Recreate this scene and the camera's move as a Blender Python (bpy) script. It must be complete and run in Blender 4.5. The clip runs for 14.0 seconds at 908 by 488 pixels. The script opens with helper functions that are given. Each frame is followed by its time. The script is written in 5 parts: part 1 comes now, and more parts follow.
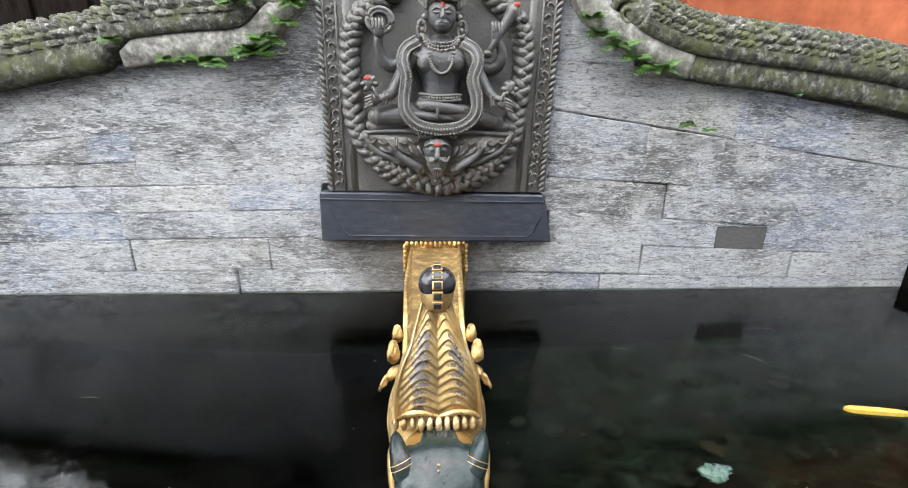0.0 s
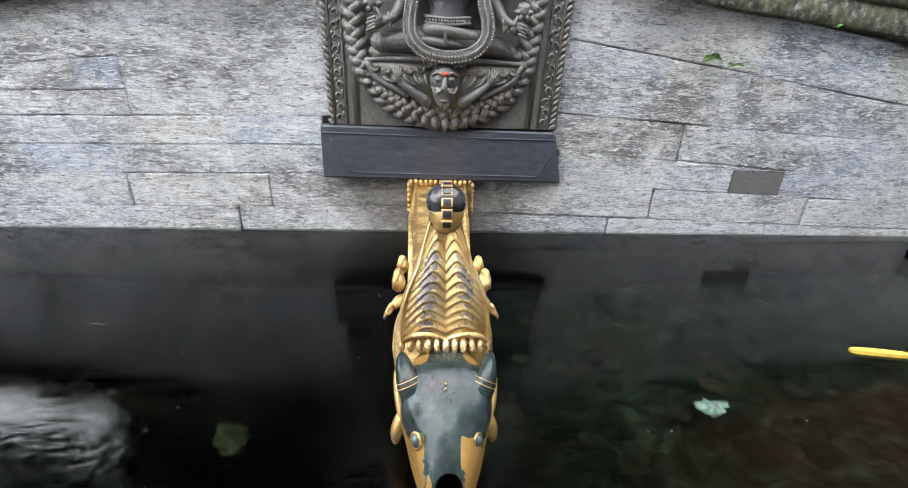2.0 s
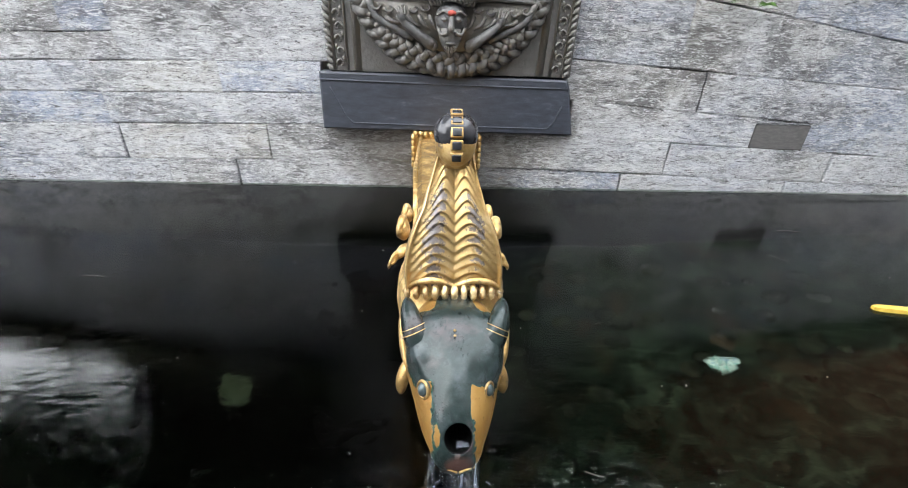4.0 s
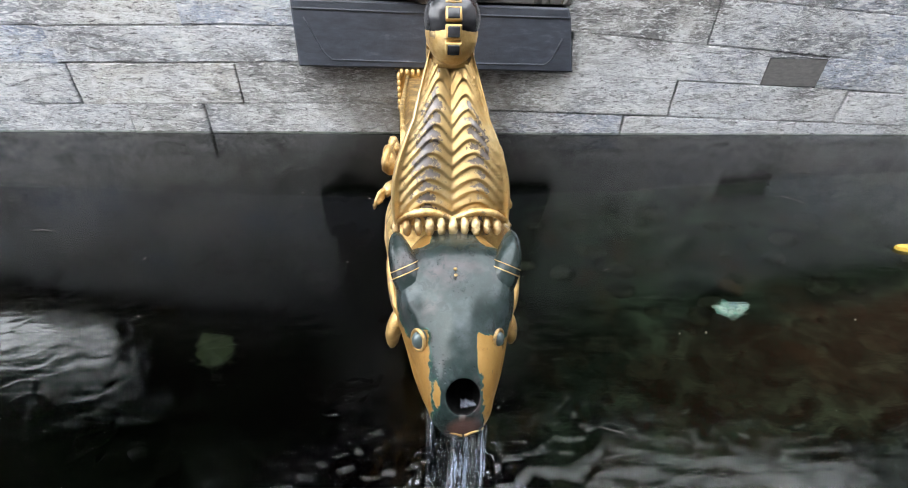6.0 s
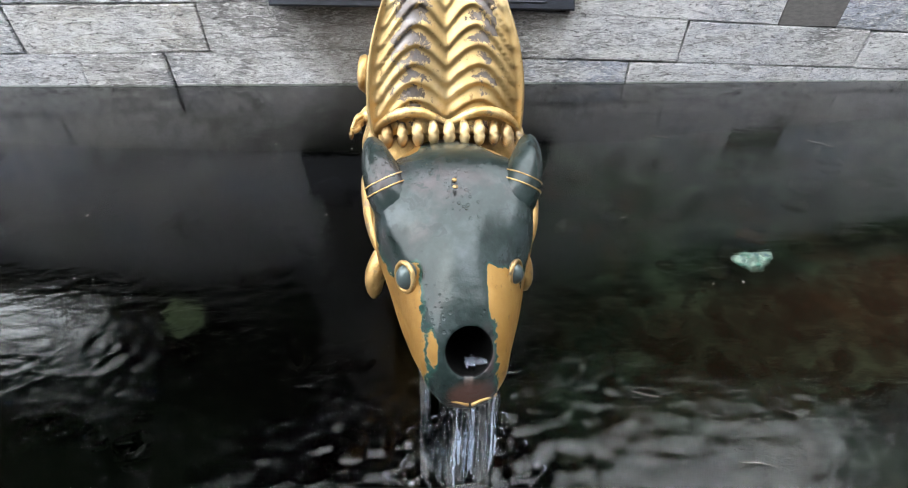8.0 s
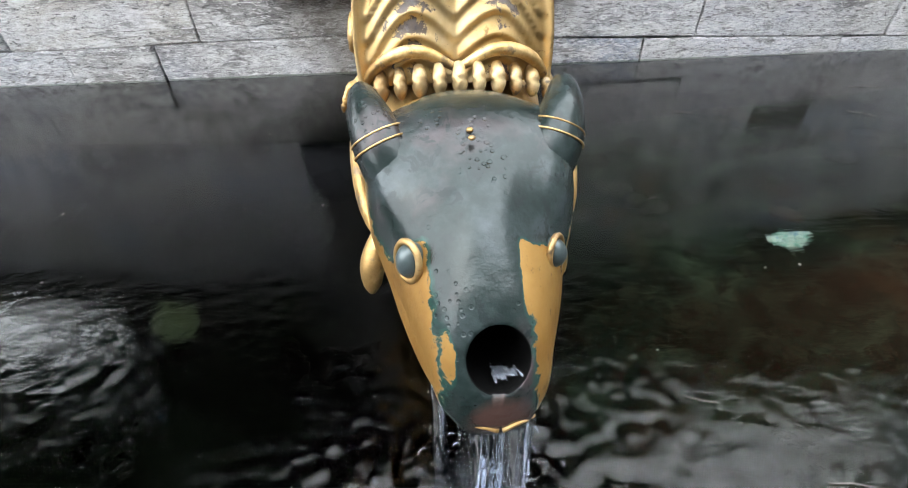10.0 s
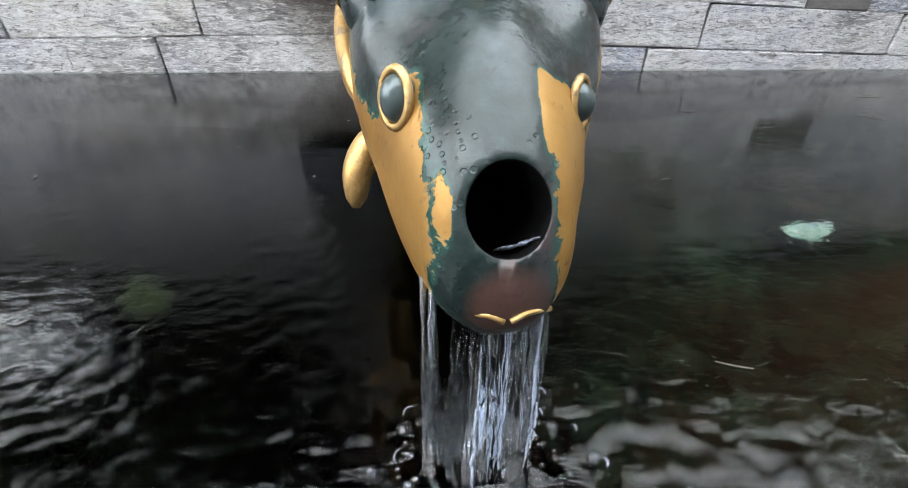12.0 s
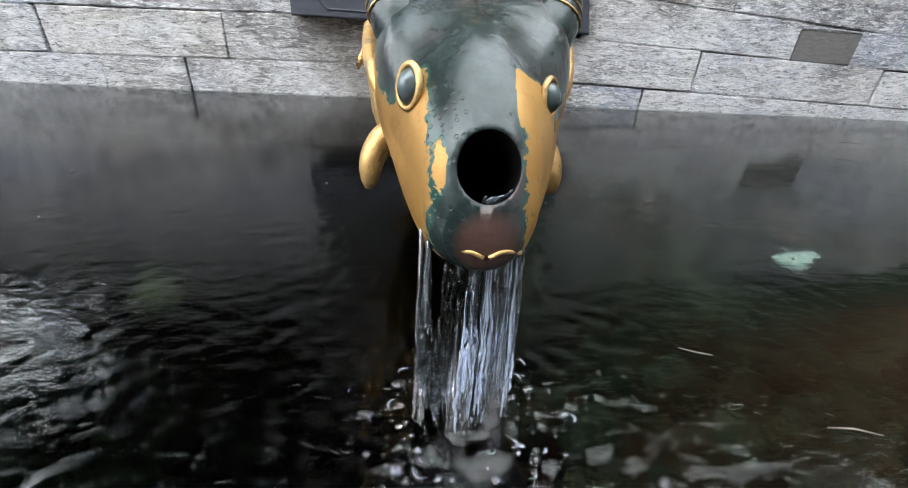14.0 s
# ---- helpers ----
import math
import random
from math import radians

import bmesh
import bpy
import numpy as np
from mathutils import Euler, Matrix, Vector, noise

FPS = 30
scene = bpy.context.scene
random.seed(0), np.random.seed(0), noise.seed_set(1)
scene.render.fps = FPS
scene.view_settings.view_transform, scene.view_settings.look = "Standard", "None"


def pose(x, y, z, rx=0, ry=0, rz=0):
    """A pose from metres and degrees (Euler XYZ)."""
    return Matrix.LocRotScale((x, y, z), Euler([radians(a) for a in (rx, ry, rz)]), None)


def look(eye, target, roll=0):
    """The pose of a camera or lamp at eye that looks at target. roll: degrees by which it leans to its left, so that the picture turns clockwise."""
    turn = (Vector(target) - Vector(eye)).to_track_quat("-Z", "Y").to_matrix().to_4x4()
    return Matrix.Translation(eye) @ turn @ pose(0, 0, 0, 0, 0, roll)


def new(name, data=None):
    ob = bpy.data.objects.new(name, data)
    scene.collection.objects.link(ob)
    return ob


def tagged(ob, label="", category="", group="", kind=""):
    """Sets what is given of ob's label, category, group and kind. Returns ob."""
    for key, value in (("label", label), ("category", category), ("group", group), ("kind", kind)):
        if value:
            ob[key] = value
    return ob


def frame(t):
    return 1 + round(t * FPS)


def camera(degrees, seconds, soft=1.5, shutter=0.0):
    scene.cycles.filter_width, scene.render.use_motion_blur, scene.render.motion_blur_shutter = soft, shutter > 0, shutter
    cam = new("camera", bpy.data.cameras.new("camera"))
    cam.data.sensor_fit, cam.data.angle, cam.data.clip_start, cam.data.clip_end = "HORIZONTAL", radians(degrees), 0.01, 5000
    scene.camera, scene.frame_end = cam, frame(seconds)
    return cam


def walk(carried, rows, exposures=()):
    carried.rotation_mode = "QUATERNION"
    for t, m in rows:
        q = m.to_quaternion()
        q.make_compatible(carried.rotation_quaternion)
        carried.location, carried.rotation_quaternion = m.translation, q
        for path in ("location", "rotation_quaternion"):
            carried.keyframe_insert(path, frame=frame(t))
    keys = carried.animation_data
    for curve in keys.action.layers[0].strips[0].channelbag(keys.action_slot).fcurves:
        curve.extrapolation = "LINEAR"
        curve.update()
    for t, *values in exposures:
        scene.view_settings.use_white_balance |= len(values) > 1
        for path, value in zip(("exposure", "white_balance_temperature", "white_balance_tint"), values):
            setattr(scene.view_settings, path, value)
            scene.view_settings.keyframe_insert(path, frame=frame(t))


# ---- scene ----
cam = camera(95.3, 14.0, soft=1.0)
# seconds, eye x y z, yaw, pitch, roll
ROWS = [
    (0.0, -0.0510, -1.7890, 0.7530, -3.63, -16.49, -0.97),
    (0.5, -0.0470, -1.7790, 0.7340, -4.18, -17.69, -1.11),
    (1.0, -0.0480, -1.7740, 0.7230, -4.55, -18.98, -1.41),
    (1.5, -0.0570, -1.7760, 0.7060, -3.45, -21.43, -1.69),
    (2.0, -0.0600, -1.7680, 0.6920, -2.96, -23.20, -1.86),
    (2.5, -0.0620, -1.7590, 0.6800, -2.50, -24.84, -1.61),
    (3.0, -0.0610, -1.7540, 0.6630, -2.24, -26.08, -1.75),
    (5.5, -0.0710, -1.6840, 0.5830, -2.89, -31.69, -2.04),
    (6.0, -0.0680, -1.6650, 0.5490, -4.01, -33.33, -1.60),
    (6.5, -0.0650, -1.6460, 0.5130, -4.71, -34.80, -1.63),
    (7.0, -0.0670, -1.6320, 0.4880, -4.87, -35.51, -1.35),
    (7.5, -0.0670, -1.6140, 0.4600, -5.24, -35.89, -1.17),
    (8.0, -0.0650, -1.5976, 0.4364, -5.50, -36.49, -1.15),
    (10.5, -0.0650, -1.5390, 0.3574, -5.72, -36.84, 1.09),
    (11.0, -0.0680, -1.5402, 0.3314, -4.35, -34.48, -0.51),
    (11.5, -0.0690, -1.5435, 0.3070, -4.51, -34.41, -0.05),
    (12.0, -0.0660, -1.5507, 0.2815, -5.01, -32.99, -0.67),
    (12.5, -0.0640, -1.5539, 0.2691, -5.36, -31.43, -2.05),
    (13.0, -0.0660, -1.5715, 0.2670, -4.32, -30.76, -2.59),
    (13.5, -0.0660, -1.5925, 0.2699, -3.68, -29.76, -2.92),
    (14.0, -0.0660, -1.6160, 0.2725, -3.50, -28.64, -3.00),
]
walk(cam, [(t, pose(x, y, z, 90 + pitch, roll, yaw)) for t, x, y, z, yaw, pitch, roll in ROWS],
     [(0.0, -0.3, 6250, 9), (6.0, -0.3, 6250, 9), (14.0, -0.2, 6250, 9)])

# ---------------------------------------------------------------- world, light
world = bpy.data.worlds.new("sky")
scene.world = world
world.use_nodes = True
wn = world.node_tree
sky = wn.nodes.new("ShaderNodeTexSky")
sky.sky_type, sky.sun_disc = "NISHITA", False
sky.sun_elevation, sky.sun_rotation = radians(45), radians(228)
sky.air_density, sky.dust_density = 1.0, 8.0
cloud = wn.nodes.new("ShaderNodeMix")          # a bright overcast layer over the blue
cloud.data_type = "RGBA"
cloud.inputs[0].default_value = 0.75
cloud.inputs[7].default_value = (70.0, 71.0, 72.5, 1)
wn.links.new(sky.outputs[0], cloud.inputs[6])
wn.links.new(cloud.outputs[2], wn.nodes["Background"].inputs[0])
wn.nodes["Background"].inputs[1].default_value = 0.19

sun = new("sun", bpy.data.lights.new("sun", "SUN"))
sun.data.energy, sun.data.angle, sun.data.color = 0.9, radians(22), (1.0, 0.98, 0.95)
sun.matrix_world = look((-4.6, -4.2, 6.2), (0, 0, 0))


# ---------------------------------------------------------------- materials
def mat(name, rough=0.6, metal=0.0, color=(0.5, 0.5, 0.5)):
    m = bpy.data.materials.new(name)
    m.use_nodes = True
    b = m.node_tree.nodes["Principled BSDF"]
    b.inputs["Base Color"].default_value = (*color, 1)
    b.inputs["Roughness"].default_value, b.inputs["Metallic"].default_value = rough, metal
    return m, m.node_tree, b


def node(nt, kind, **kw):
    n = nt.nodes.new(kind)
    for k, v in kw.items():
        n.inputs[k].default_value = v
    return n


def coords(nt, scale=(1, 1, 1), world_space=True):
    mp = nt.nodes.new("ShaderNodeMapping")
    mp.inputs["Scale"].default_value = scale
    if world_space:
        g = nt.nodes.new("ShaderNodeNewGeometry")
        nt.links.new(g.outputs["Position"], mp.inputs[0])
    else:
        g = nt.nodes.new("ShaderNodeTexCoord")
        nt.links.new(g.outputs["Object"], mp.inputs[0])
    return mp.outputs[0]


def noise_tex(nt, vec, scale, detail=6, rough=0.6, distortion=0.0):
    n = node(nt, "ShaderNodeTexNoise", Scale=scale, Detail=detail, Roughness=rough, Distortion=distortion)
    nt.links.new(vec, n.inputs["Vector"])
    return n.outputs[0]


def ramp(nt, fac, stops):
    r = nt.nodes.new("ShaderNodeValToRGB")
    e = r.color_ramp.elements
    while len(e) < len(stops):
        e.new(0.5)
    for el, (p, c) in zip(e, stops):
        el.position = p
        el.color = (*c, 1) if len(c) == 3 else c
    nt.links.new(fac, r.inputs[0])
    return r.outputs[0]


def grey(v):
    return (v, v, v)


def mix(nt, fac, a, b, mode="MIX"):
    m = nt.nodes.new("ShaderNodeMix")
    m.data_type, m.blend_type = "RGBA", mode
    for sock, val in ((m.inputs[0], fac), (m.inputs[6], a), (m.inputs[7], b)):
        if isinstance(val, (int, float)):
            sock.default_value = val
        elif isinstance(val, tuple):
            sock.default_value = (*val, 1)
        else:
            nt.links.new(val, sock)
    return m.outputs[2]


def bump(nt, b, height, strength=0.5, dist=0.004, normal=None):
    n = node(nt, "ShaderNodeBump", Strength=strength, Distance=dist)
    nt.links.new(height, n.inputs["Height"])
    if normal is not None:
        nt.links.new(normal, n.inputs["Normal"])
    nt.links.new(n.outputs[0], b.inputs["Normal"])
    return n.outputs[0]


def math_node(nt, op, a, b=0.0):
    m = nt.nodes.new("ShaderNodeMath")
    m.operation = op
    for sock, val in zip(m.inputs, (a, b)):
        if isinstance(val, (int, float)):
            sock.default_value = val
        else:
            nt.links.new(val, sock)
    return m.outputs[0]


def wall_stone():
    m, nt, b = mat("weathered_grey_stone", 0.8)
    v = coords(nt)
    streak = coords(nt, (8, 8, 27))
    oi = nt.nodes.new("ShaderNodeObjectInfo")
    comb = nt.nodes.new("ShaderNodeCombineXYZ")
    for k in range(3):
        nt.links.new(math_node(nt, "MULTIPLY", oi.outputs["Random"], 7.0 + 5 * k), comb.inputs[k])
    add = nt.nodes.new("ShaderNodeVectorMath")
    add.operation = "ADD"
    nt.links.new(streak, add.inputs[0])
    nt.links.new(comb.outputs[0], add.inputs[1])
    sv = add.outputs[0]
    flake = noise_tex(nt, sv, 1.0, 11, 0.74, 0.9)
    fine = noise_tex(nt, coords(nt, (9, 9, 40)), 2.3, 10, 0.76, 1.6)
    blotch = noise_tex(nt, v, 2.6, 6, 0.62)
    hue = noise_tex(nt, v, 1.4, 4, 0.5)
    tone = ramp(nt, oi.outputs["Random"], [(0.0, (0.34, 0.35, 0.37)), (0.2, (0.68, 0.66, 0.62)), (0.4, (0.37, 0.43, 0.56)),
                                           (0.6, (0.74, 0.72, 0.67)), (0.8, (0.40, 0.39, 0.375)), (1.0, (0.64, 0.66, 0.71))])
    c = mix(nt, ramp(nt, hue, [(0.46, grey(0)), (0.62, grey(0.55))]), tone, (0.45, 0.49, 0.60))
    c = mix(nt, ramp(nt, blotch, [(0.38, grey(0.55)), (0.47, grey(0))]), c, (0.19, 0.178, 0.165))
    soot = noise_tex(nt, coords(nt, (0.9, 1, 1.6)), 1.9, 7, 0.7, 0.8)
    c = mix(nt, ramp(nt, soot, [(0.40, grey(0.75)), (0.50, grey(0))]), c, (0.15, 0.145, 0.14))
    c = mix(nt, ramp(nt, soot, [(0.50, grey(0)), (0.58, grey(0.6))]), c, (0.74, 0.745, 0.76))
    pale = noise_tex(nt, coords(nt, (1, 1, 2.2)), 3.8, 7, 0.68, 0.5)
    c = mix(nt, ramp(nt, pale, [(0.52, grey(0)), (0.60, grey(0.65))]), c, (0.72, 0.72, 0.71))
    c = mix(nt, ramp(nt, flake, [(0.40, grey(0.7)), (0.46, grey(0))]), c, (0.22, 0.215, 0.215))
    line = math_node(nt, "ABSOLUTE", math_node(nt, "SUBTRACT", flake, 0.5))
    c = mix(nt, ramp(nt, line, [(0.0, grey(0.75)), (0.012, grey(0))]), c, (0.07, 0.066, 0.064))
    c = mix(nt, ramp(nt, flake, [(0.56, grey(0)), (0.60, grey(0.6))]), c, (0.74, 0.74, 0.73))
    c = mix(nt, ramp(nt, fine, [(0.53, grey(0)), (0.56, grey(0.85))]), c, (0.84, 0.84, 0.84))
    c = mix(nt, ramp(nt, fine, [(0.405, grey(0.9)), (0.435, grey(0))]), c, (0.10, 0.098, 0.096))
    chip = noise_tex(nt, coords(nt, (16, 16, 62)), 2.4, 8, 0.7, 1.2)
    c = mix(nt, ramp(nt, chip, [(0.35, grey(0.8)), (0.385, grey(0))]), c, (0.07, 0.068, 0.066))
    # wet brown stain on the lower stones round the spout
    gpos = nt.nodes.new("ShaderNodeNewGeometry")
    off = nt.nodes.new("ShaderNodeVectorMath")
    off.operation = "MULTIPLY_ADD"
    nt.links.new(gpos.outputs["Position"], off.inputs[0])
    off.inputs[1].default_value, off.inputs[2].default_value = (2.1, 1.0, 3.4), (0.02, 0.0, -0.3)
    ln = nt.nodes.new("ShaderNodeVectorMath")
    ln.operation = "LENGTH"
    nt.links.new(off.outputs[0], ln.inputs[0])
    st = math_node(nt, "ADD", ln.outputs["Value"], math_node(nt, "MULTIPLY", math_node(nt, "SUBTRACT", blotch, 0.5), 2.2))
    c = mix(nt, ramp(nt, st, [(0.55, grey(0.62)), (0.95, grey(0))]), c, (0.15, 0.135, 0.115))
    rust = noise_tex(nt, v, 7, 6, 0.7)
    c = mix(nt, ramp(nt, rust, [(0.66, grey(0)), (0.74, grey(0.5))]), c, (0.34, 0.26, 0.17))
    nt.links.new(c, b.inputs["Base Color"])
    h = math_node(nt, "ADD", flake, math_node(nt, "MULTIPLY", fine, 0.9))
    bump(nt, b, h, 1.0, 0.03)
    b.inputs["Specular IOR Level"].default_value = 0.3
    return m


def dark_slate():
    m, nt, b = mat("dark_slate", 0.5)
    v = coords(nt, (4, 4, 14))
    n = noise_tex(nt, v, 3, 8, 0.65, 0.3)
    c = ramp(nt, n, [(0.3, (0.016, 0.019, 0.025)), (0.6, (0.034, 0.039, 0.052)), (0.8, (0.09, 0.095, 0.105))])
    nt.links.new(c, b.inputs["Base Color"])
    bump(nt, b, noise_tex(nt, coords(nt, (10, 10, 60)), 3, 6, 0.7), 0.35, 0.003)
    return m


def carved_stone():
    m, nt, b = mat("polished_black_stone", 0.42)
    v = coords(nt)
    n = noise_tex(nt, v, 9, 7, 0.62)
    g = nt.nodes.new("ShaderNodeNewGeometry")
    c = ramp(nt, n, [(0.3, (0.017, 0.017, 0.019)), (0.55, (0.044, 0.045, 0.049)), (0.8, (0.10, 0.10, 0.105))])
    worn = ramp(nt, g.outputs["Pointiness"], [(0.52, grey(0)), (0.64, grey(0.8))])
    c = mix(nt, worn, c, (0.19, 0.175, 0.150))
    nt.links.new(c, b.inputs["Base Color"])
    nt.links.new(ramp(nt, n, [(0.3, grey(0.32)), (0.8, grey(0.55))]), b.inputs["Roughness"])
    vo = node(nt, "ShaderNodeTexVoronoi", Scale=75.0)
    nt.links.new(v, vo.inputs["Vector"])
    hh = math_node(nt, "ADD", math_node(nt, "MULTIPLY", vo.outputs["Distance"], -0.5), noise_tex(nt, v, 60, 5, 0.65))
    bump(nt, b, hh, 0.5, 0.005)
    return m


def gold(name="gilded_brass", tint=(0.58, 0.385, 0.145), dirt=0.6):
    m, nt, b = mat(name, 0.34, 0.8)
    v = coords(nt)
    n = noise_tex(nt, v, 26, 7, 0.65)
    n2 = noise_tex(nt, v, 120, 4, 0.6)
    c = ramp(nt, n, [(0.25, tuple(k * 0.62 for k in tint)), (0.5, tint), (0.75, (0.90, 0.74, 0.42))])
    c = mix(nt, ramp(nt, noise_tex(nt, v, 13, 6, 0.65), [(0.42, grey(0.75)), (0.58, grey(0))]), c, (0.26, 0.15, 0.055))
    c = mix(nt, ramp(nt, noise_tex(nt, v, 48, 6, 0.7), [(0.56, grey(0)), (0.62, grey(dirt))]), c, (0.085, 0.085, 0.09))
    nt.links.new(c, b.inputs["Base Color"])
    nt.links.new(ramp(nt, n, [(0.3, grey(0.40)), (0.7, grey(0.62))]), b.inputs["Roughness"])
    bump(nt, b, n2, 0.5, 0.0025)
    return m


def gold_patina(name, layer, threshold=0.5, wobble=0.55, red=False, metal=0.72, tints=((0.56, 0.33, 0.12), (0.70, 0.45, 0.18), (0.84, 0.62, 0.32)), worn=((0.022, 0.032, 0.034), (0.062, 0.080, 0.082), (0.15, 0.175, 0.18), (0.05, 0.13, 0.115))):
    """Gilding rubbed off to blue-grey bronze where the mesh layer says so."""
    m, nt, b = mat(name, 0.36, 0.5)
    v = coords(nt)
    a = nt.nodes.new("ShaderNodeAttribute")
    a.attribute_name = layer
    n = noise_tex(nt, v, 85, 8, 0.75, 0.6)
    big = noise_tex(nt, v, 17, 5, 0.6)
    k = math_node(nt, "ADD", a.outputs["Fac"], math_node(nt, "MULTIPLY", math_node(nt, "SUBTRACT", n, 0.5), wobble))
    k = math_node(nt, "ADD", k, math_node(nt, "MULTIPLY", math_node(nt, "SUBTRACT", big, 0.5), wobble))
    mask = ramp(nt, k, [(threshold - 0.015, grey(0)), (threshold + 0.015, grey(1))])
    rim = ramp(nt, k, [(threshold - 0.02, grey(0)), (threshold, grey(1)), (threshold + 0.22, grey(0))])
    tint = ramp(nt, big, [(0.3, tints[0]), (0.5, tints[1]), (0.75, tints[2])])
    tint = mix(nt, ramp(nt, noise_tex(nt, v, 150, 4, 0.65), [(0.62, grey(0)), (0.70, grey(0.7))]), tint, (0.12, 0.07, 0.03))
    pat = ramp(nt, noise_tex(nt, v, 24, 7, 0.65), [(0.34, worn[0]), (0.5, worn[1]), (0.68, worn[2])])
    if red:
        pat = mix(nt, ramp(nt, noise_tex(nt, v, 13, 5, 0.6), [(0.52, grey(0)), (0.68, grey(0.55))]), pat, (0.085, 0.058, 0.062))
        pat = mix(nt, ramp(nt, noise_tex(nt, coords(nt, (1, 0.6, 1)), 95, 4, 0.6, 0.6), [(0.57, grey(0)), (0.62, grey(0.8))]), pat, (0.014, 0.02, 0.02))
    pat = mix(nt, math_node(nt, "MULTIPLY", rim, 0.75), pat, worn[3])
    c = mix(nt, mask, tint, pat)
    if red:
        r = nt.nodes.new("ShaderNodeAttribute")
        r.attribute_name = "powder"
        rk = math_node(nt, "ADD", r.outputs["Fac"], math_node(nt, "MULTIPLY", math_node(nt, "SUBTRACT", n, 0.5), 0.7))
        c = mix(nt, ramp(nt, rk, [(0.5, grey(0)), (1.05, grey(0.68))]), c, (0.10, 0.048, 0.038))
    nt.links.new(c, b.inputs["Base Color"])
    b.inputs["Specular IOR Level"].default_value = 0.36
    nt.links.new(mix(nt, mask, grey(metal), grey(0.2)), b.inputs["Metallic"])
    nt.links.new(mix(nt, mask, grey(0.46), grey(0.24)), b.inputs["Roughness"])
    cell = node(nt, "ShaderNodeTexVoronoi", Scale=230.0)
    nt.links.new(v, cell.inputs["Vector"])
    dents = math_node(nt, "MULTIPLY", ramp(nt, cell.outputs["Distance"], [(0.22, grey(1)), (0.34, grey(0))]), ramp(nt, noise_tex(nt, v, 21, 3, 0.5), [(0.52, grey(0)), (0.58, grey(1))]))
    hh = math_node(nt, "ADD", math_node(nt, "MULTIPLY", math_node(nt, "ADD", mask, math_node(nt, "MULTIPLY", dents, mask)), -0.5), math_node(nt, "MULTIPLY", noise_tex(nt, v, 90, 5, 0.6), 0.7))
    bump(nt, b, hh, 0.42, 0.0018)
    return m


def moss_stone():
    m, nt, b = mat("mossy_carved_stone", 0.9)
    v = coords(nt)
    n = noise_tex(nt, v, 11, 8, 0.7)
    n2 = noise_tex(nt, v, 34, 7, 0.72)
    c = ramp(nt, n2, [(0.38, (0.022, 0.021, 0.017)), (0.52, (0.085, 0.08, 0.066)), (0.64, (0.30, 0.29, 0.25))])
    c = mix(nt, ramp(nt, n, [(0.45, grey(0)), (0.62, grey(0.8))]), c, (0.085, 0.095, 0.028))
    nt.links.new(c, b.inputs["Base Color"])
    bump(nt, b, n2, 1.0, 0.014)
    return m


def pale_band_stone():
    m, nt, b = mat("pale_lichened_stone", 0.85)
    v = coords(nt)
    n = noise_tex(nt, v, 30, 8, 0.72)
    c = ramp(nt, n, [(0.36, (0.07, 0.066, 0.056)), (0.5, (0.18, 0.172, 0.15)), (0.62, (0.34, 0.325, 0.295))])
    c = mix(nt, ramp(nt, noise_tex(nt, v, 6, 5), [(0.52, grey(0)), (0.66, grey(0.6))]), c, (0.13, 0.125, 0.09))
    nt.links.new(c, b.inputs["Base Color"])
    bump(nt, b, n, 0.6, 0.004)
    return m


def simple(name, lo, hi, scale, rough=0.8, bump_d=0.003, stretch=(1, 1, 1), metal=0.0):
    m, nt, b = mat(name, rough, metal)
    n = noise_tex(nt, coords(nt, stretch), scale, 7, 0.65)
    nt.links.new(ramp(nt, n, [(0.3, lo), (0.7, hi)]), b.inputs["Base Color"])
    bump(nt, b, n, 0.5, bump_d)
    return m


def leaf_mat(name, lo, hi):
    m, nt, b = mat(name, 0.5)
    g = nt.nodes.new("ShaderNodeNewGeometry")
    nt.links.new(ramp(nt, g.outputs["Random Per Island"], [(0.0, lo), (1.0, hi)]), b.inputs["Base Color"])
    b.inputs["Subsurface Weight"].default_value = 0.0
    return m


def water_mat():
    m, nt, b = mat("murky_pool_water", 0.0, 0.0, (0.25, 0.33, 0.24))
    b.inputs["IOR"].default_value = 1.315
    b.inputs["Transmission Weight"].default_value = 1.0
    n = noise_tex(nt, coords(nt, (1, 1.4, 1)), 34, 4, 0.55, 0.5)
    g = nt.nodes.new("ShaderNodeNewGeometry")
    d = nt.nodes.new("ShaderNodeVectorMath")
    d.operation = "DISTANCE"
    d.inputs[1].default_value = (-0.12, -1.5, 0)
    nt.links.new(g.outputs["Position"], d.inputs[0])
    churn = ramp(nt, d.outputs["Value"], [(0.15, grey(1)), (0.75, grey(0))])
    rip = noise_tex(nt, coords(nt, (1, 1.5, 1)), 62, 4, 0.55, 0.8)
    h = math_node(nt, "ADD", math_node(nt, "MULTIPLY", n, 0.10), math_node(nt, "MULTIPLY", math_node(nt, "MULTIPLY", rip, churn), 0.34))
    lap = noise_tex(nt, coords(nt, (7, 46, 1)), 1.0, 5, 0.6, 0.7)
    h = math_node(nt, "ADD", h, math_node(nt, "MULTIPLY", lap, 0.11))
    bump(nt, b, h, 0.5, 0.006)
    return m


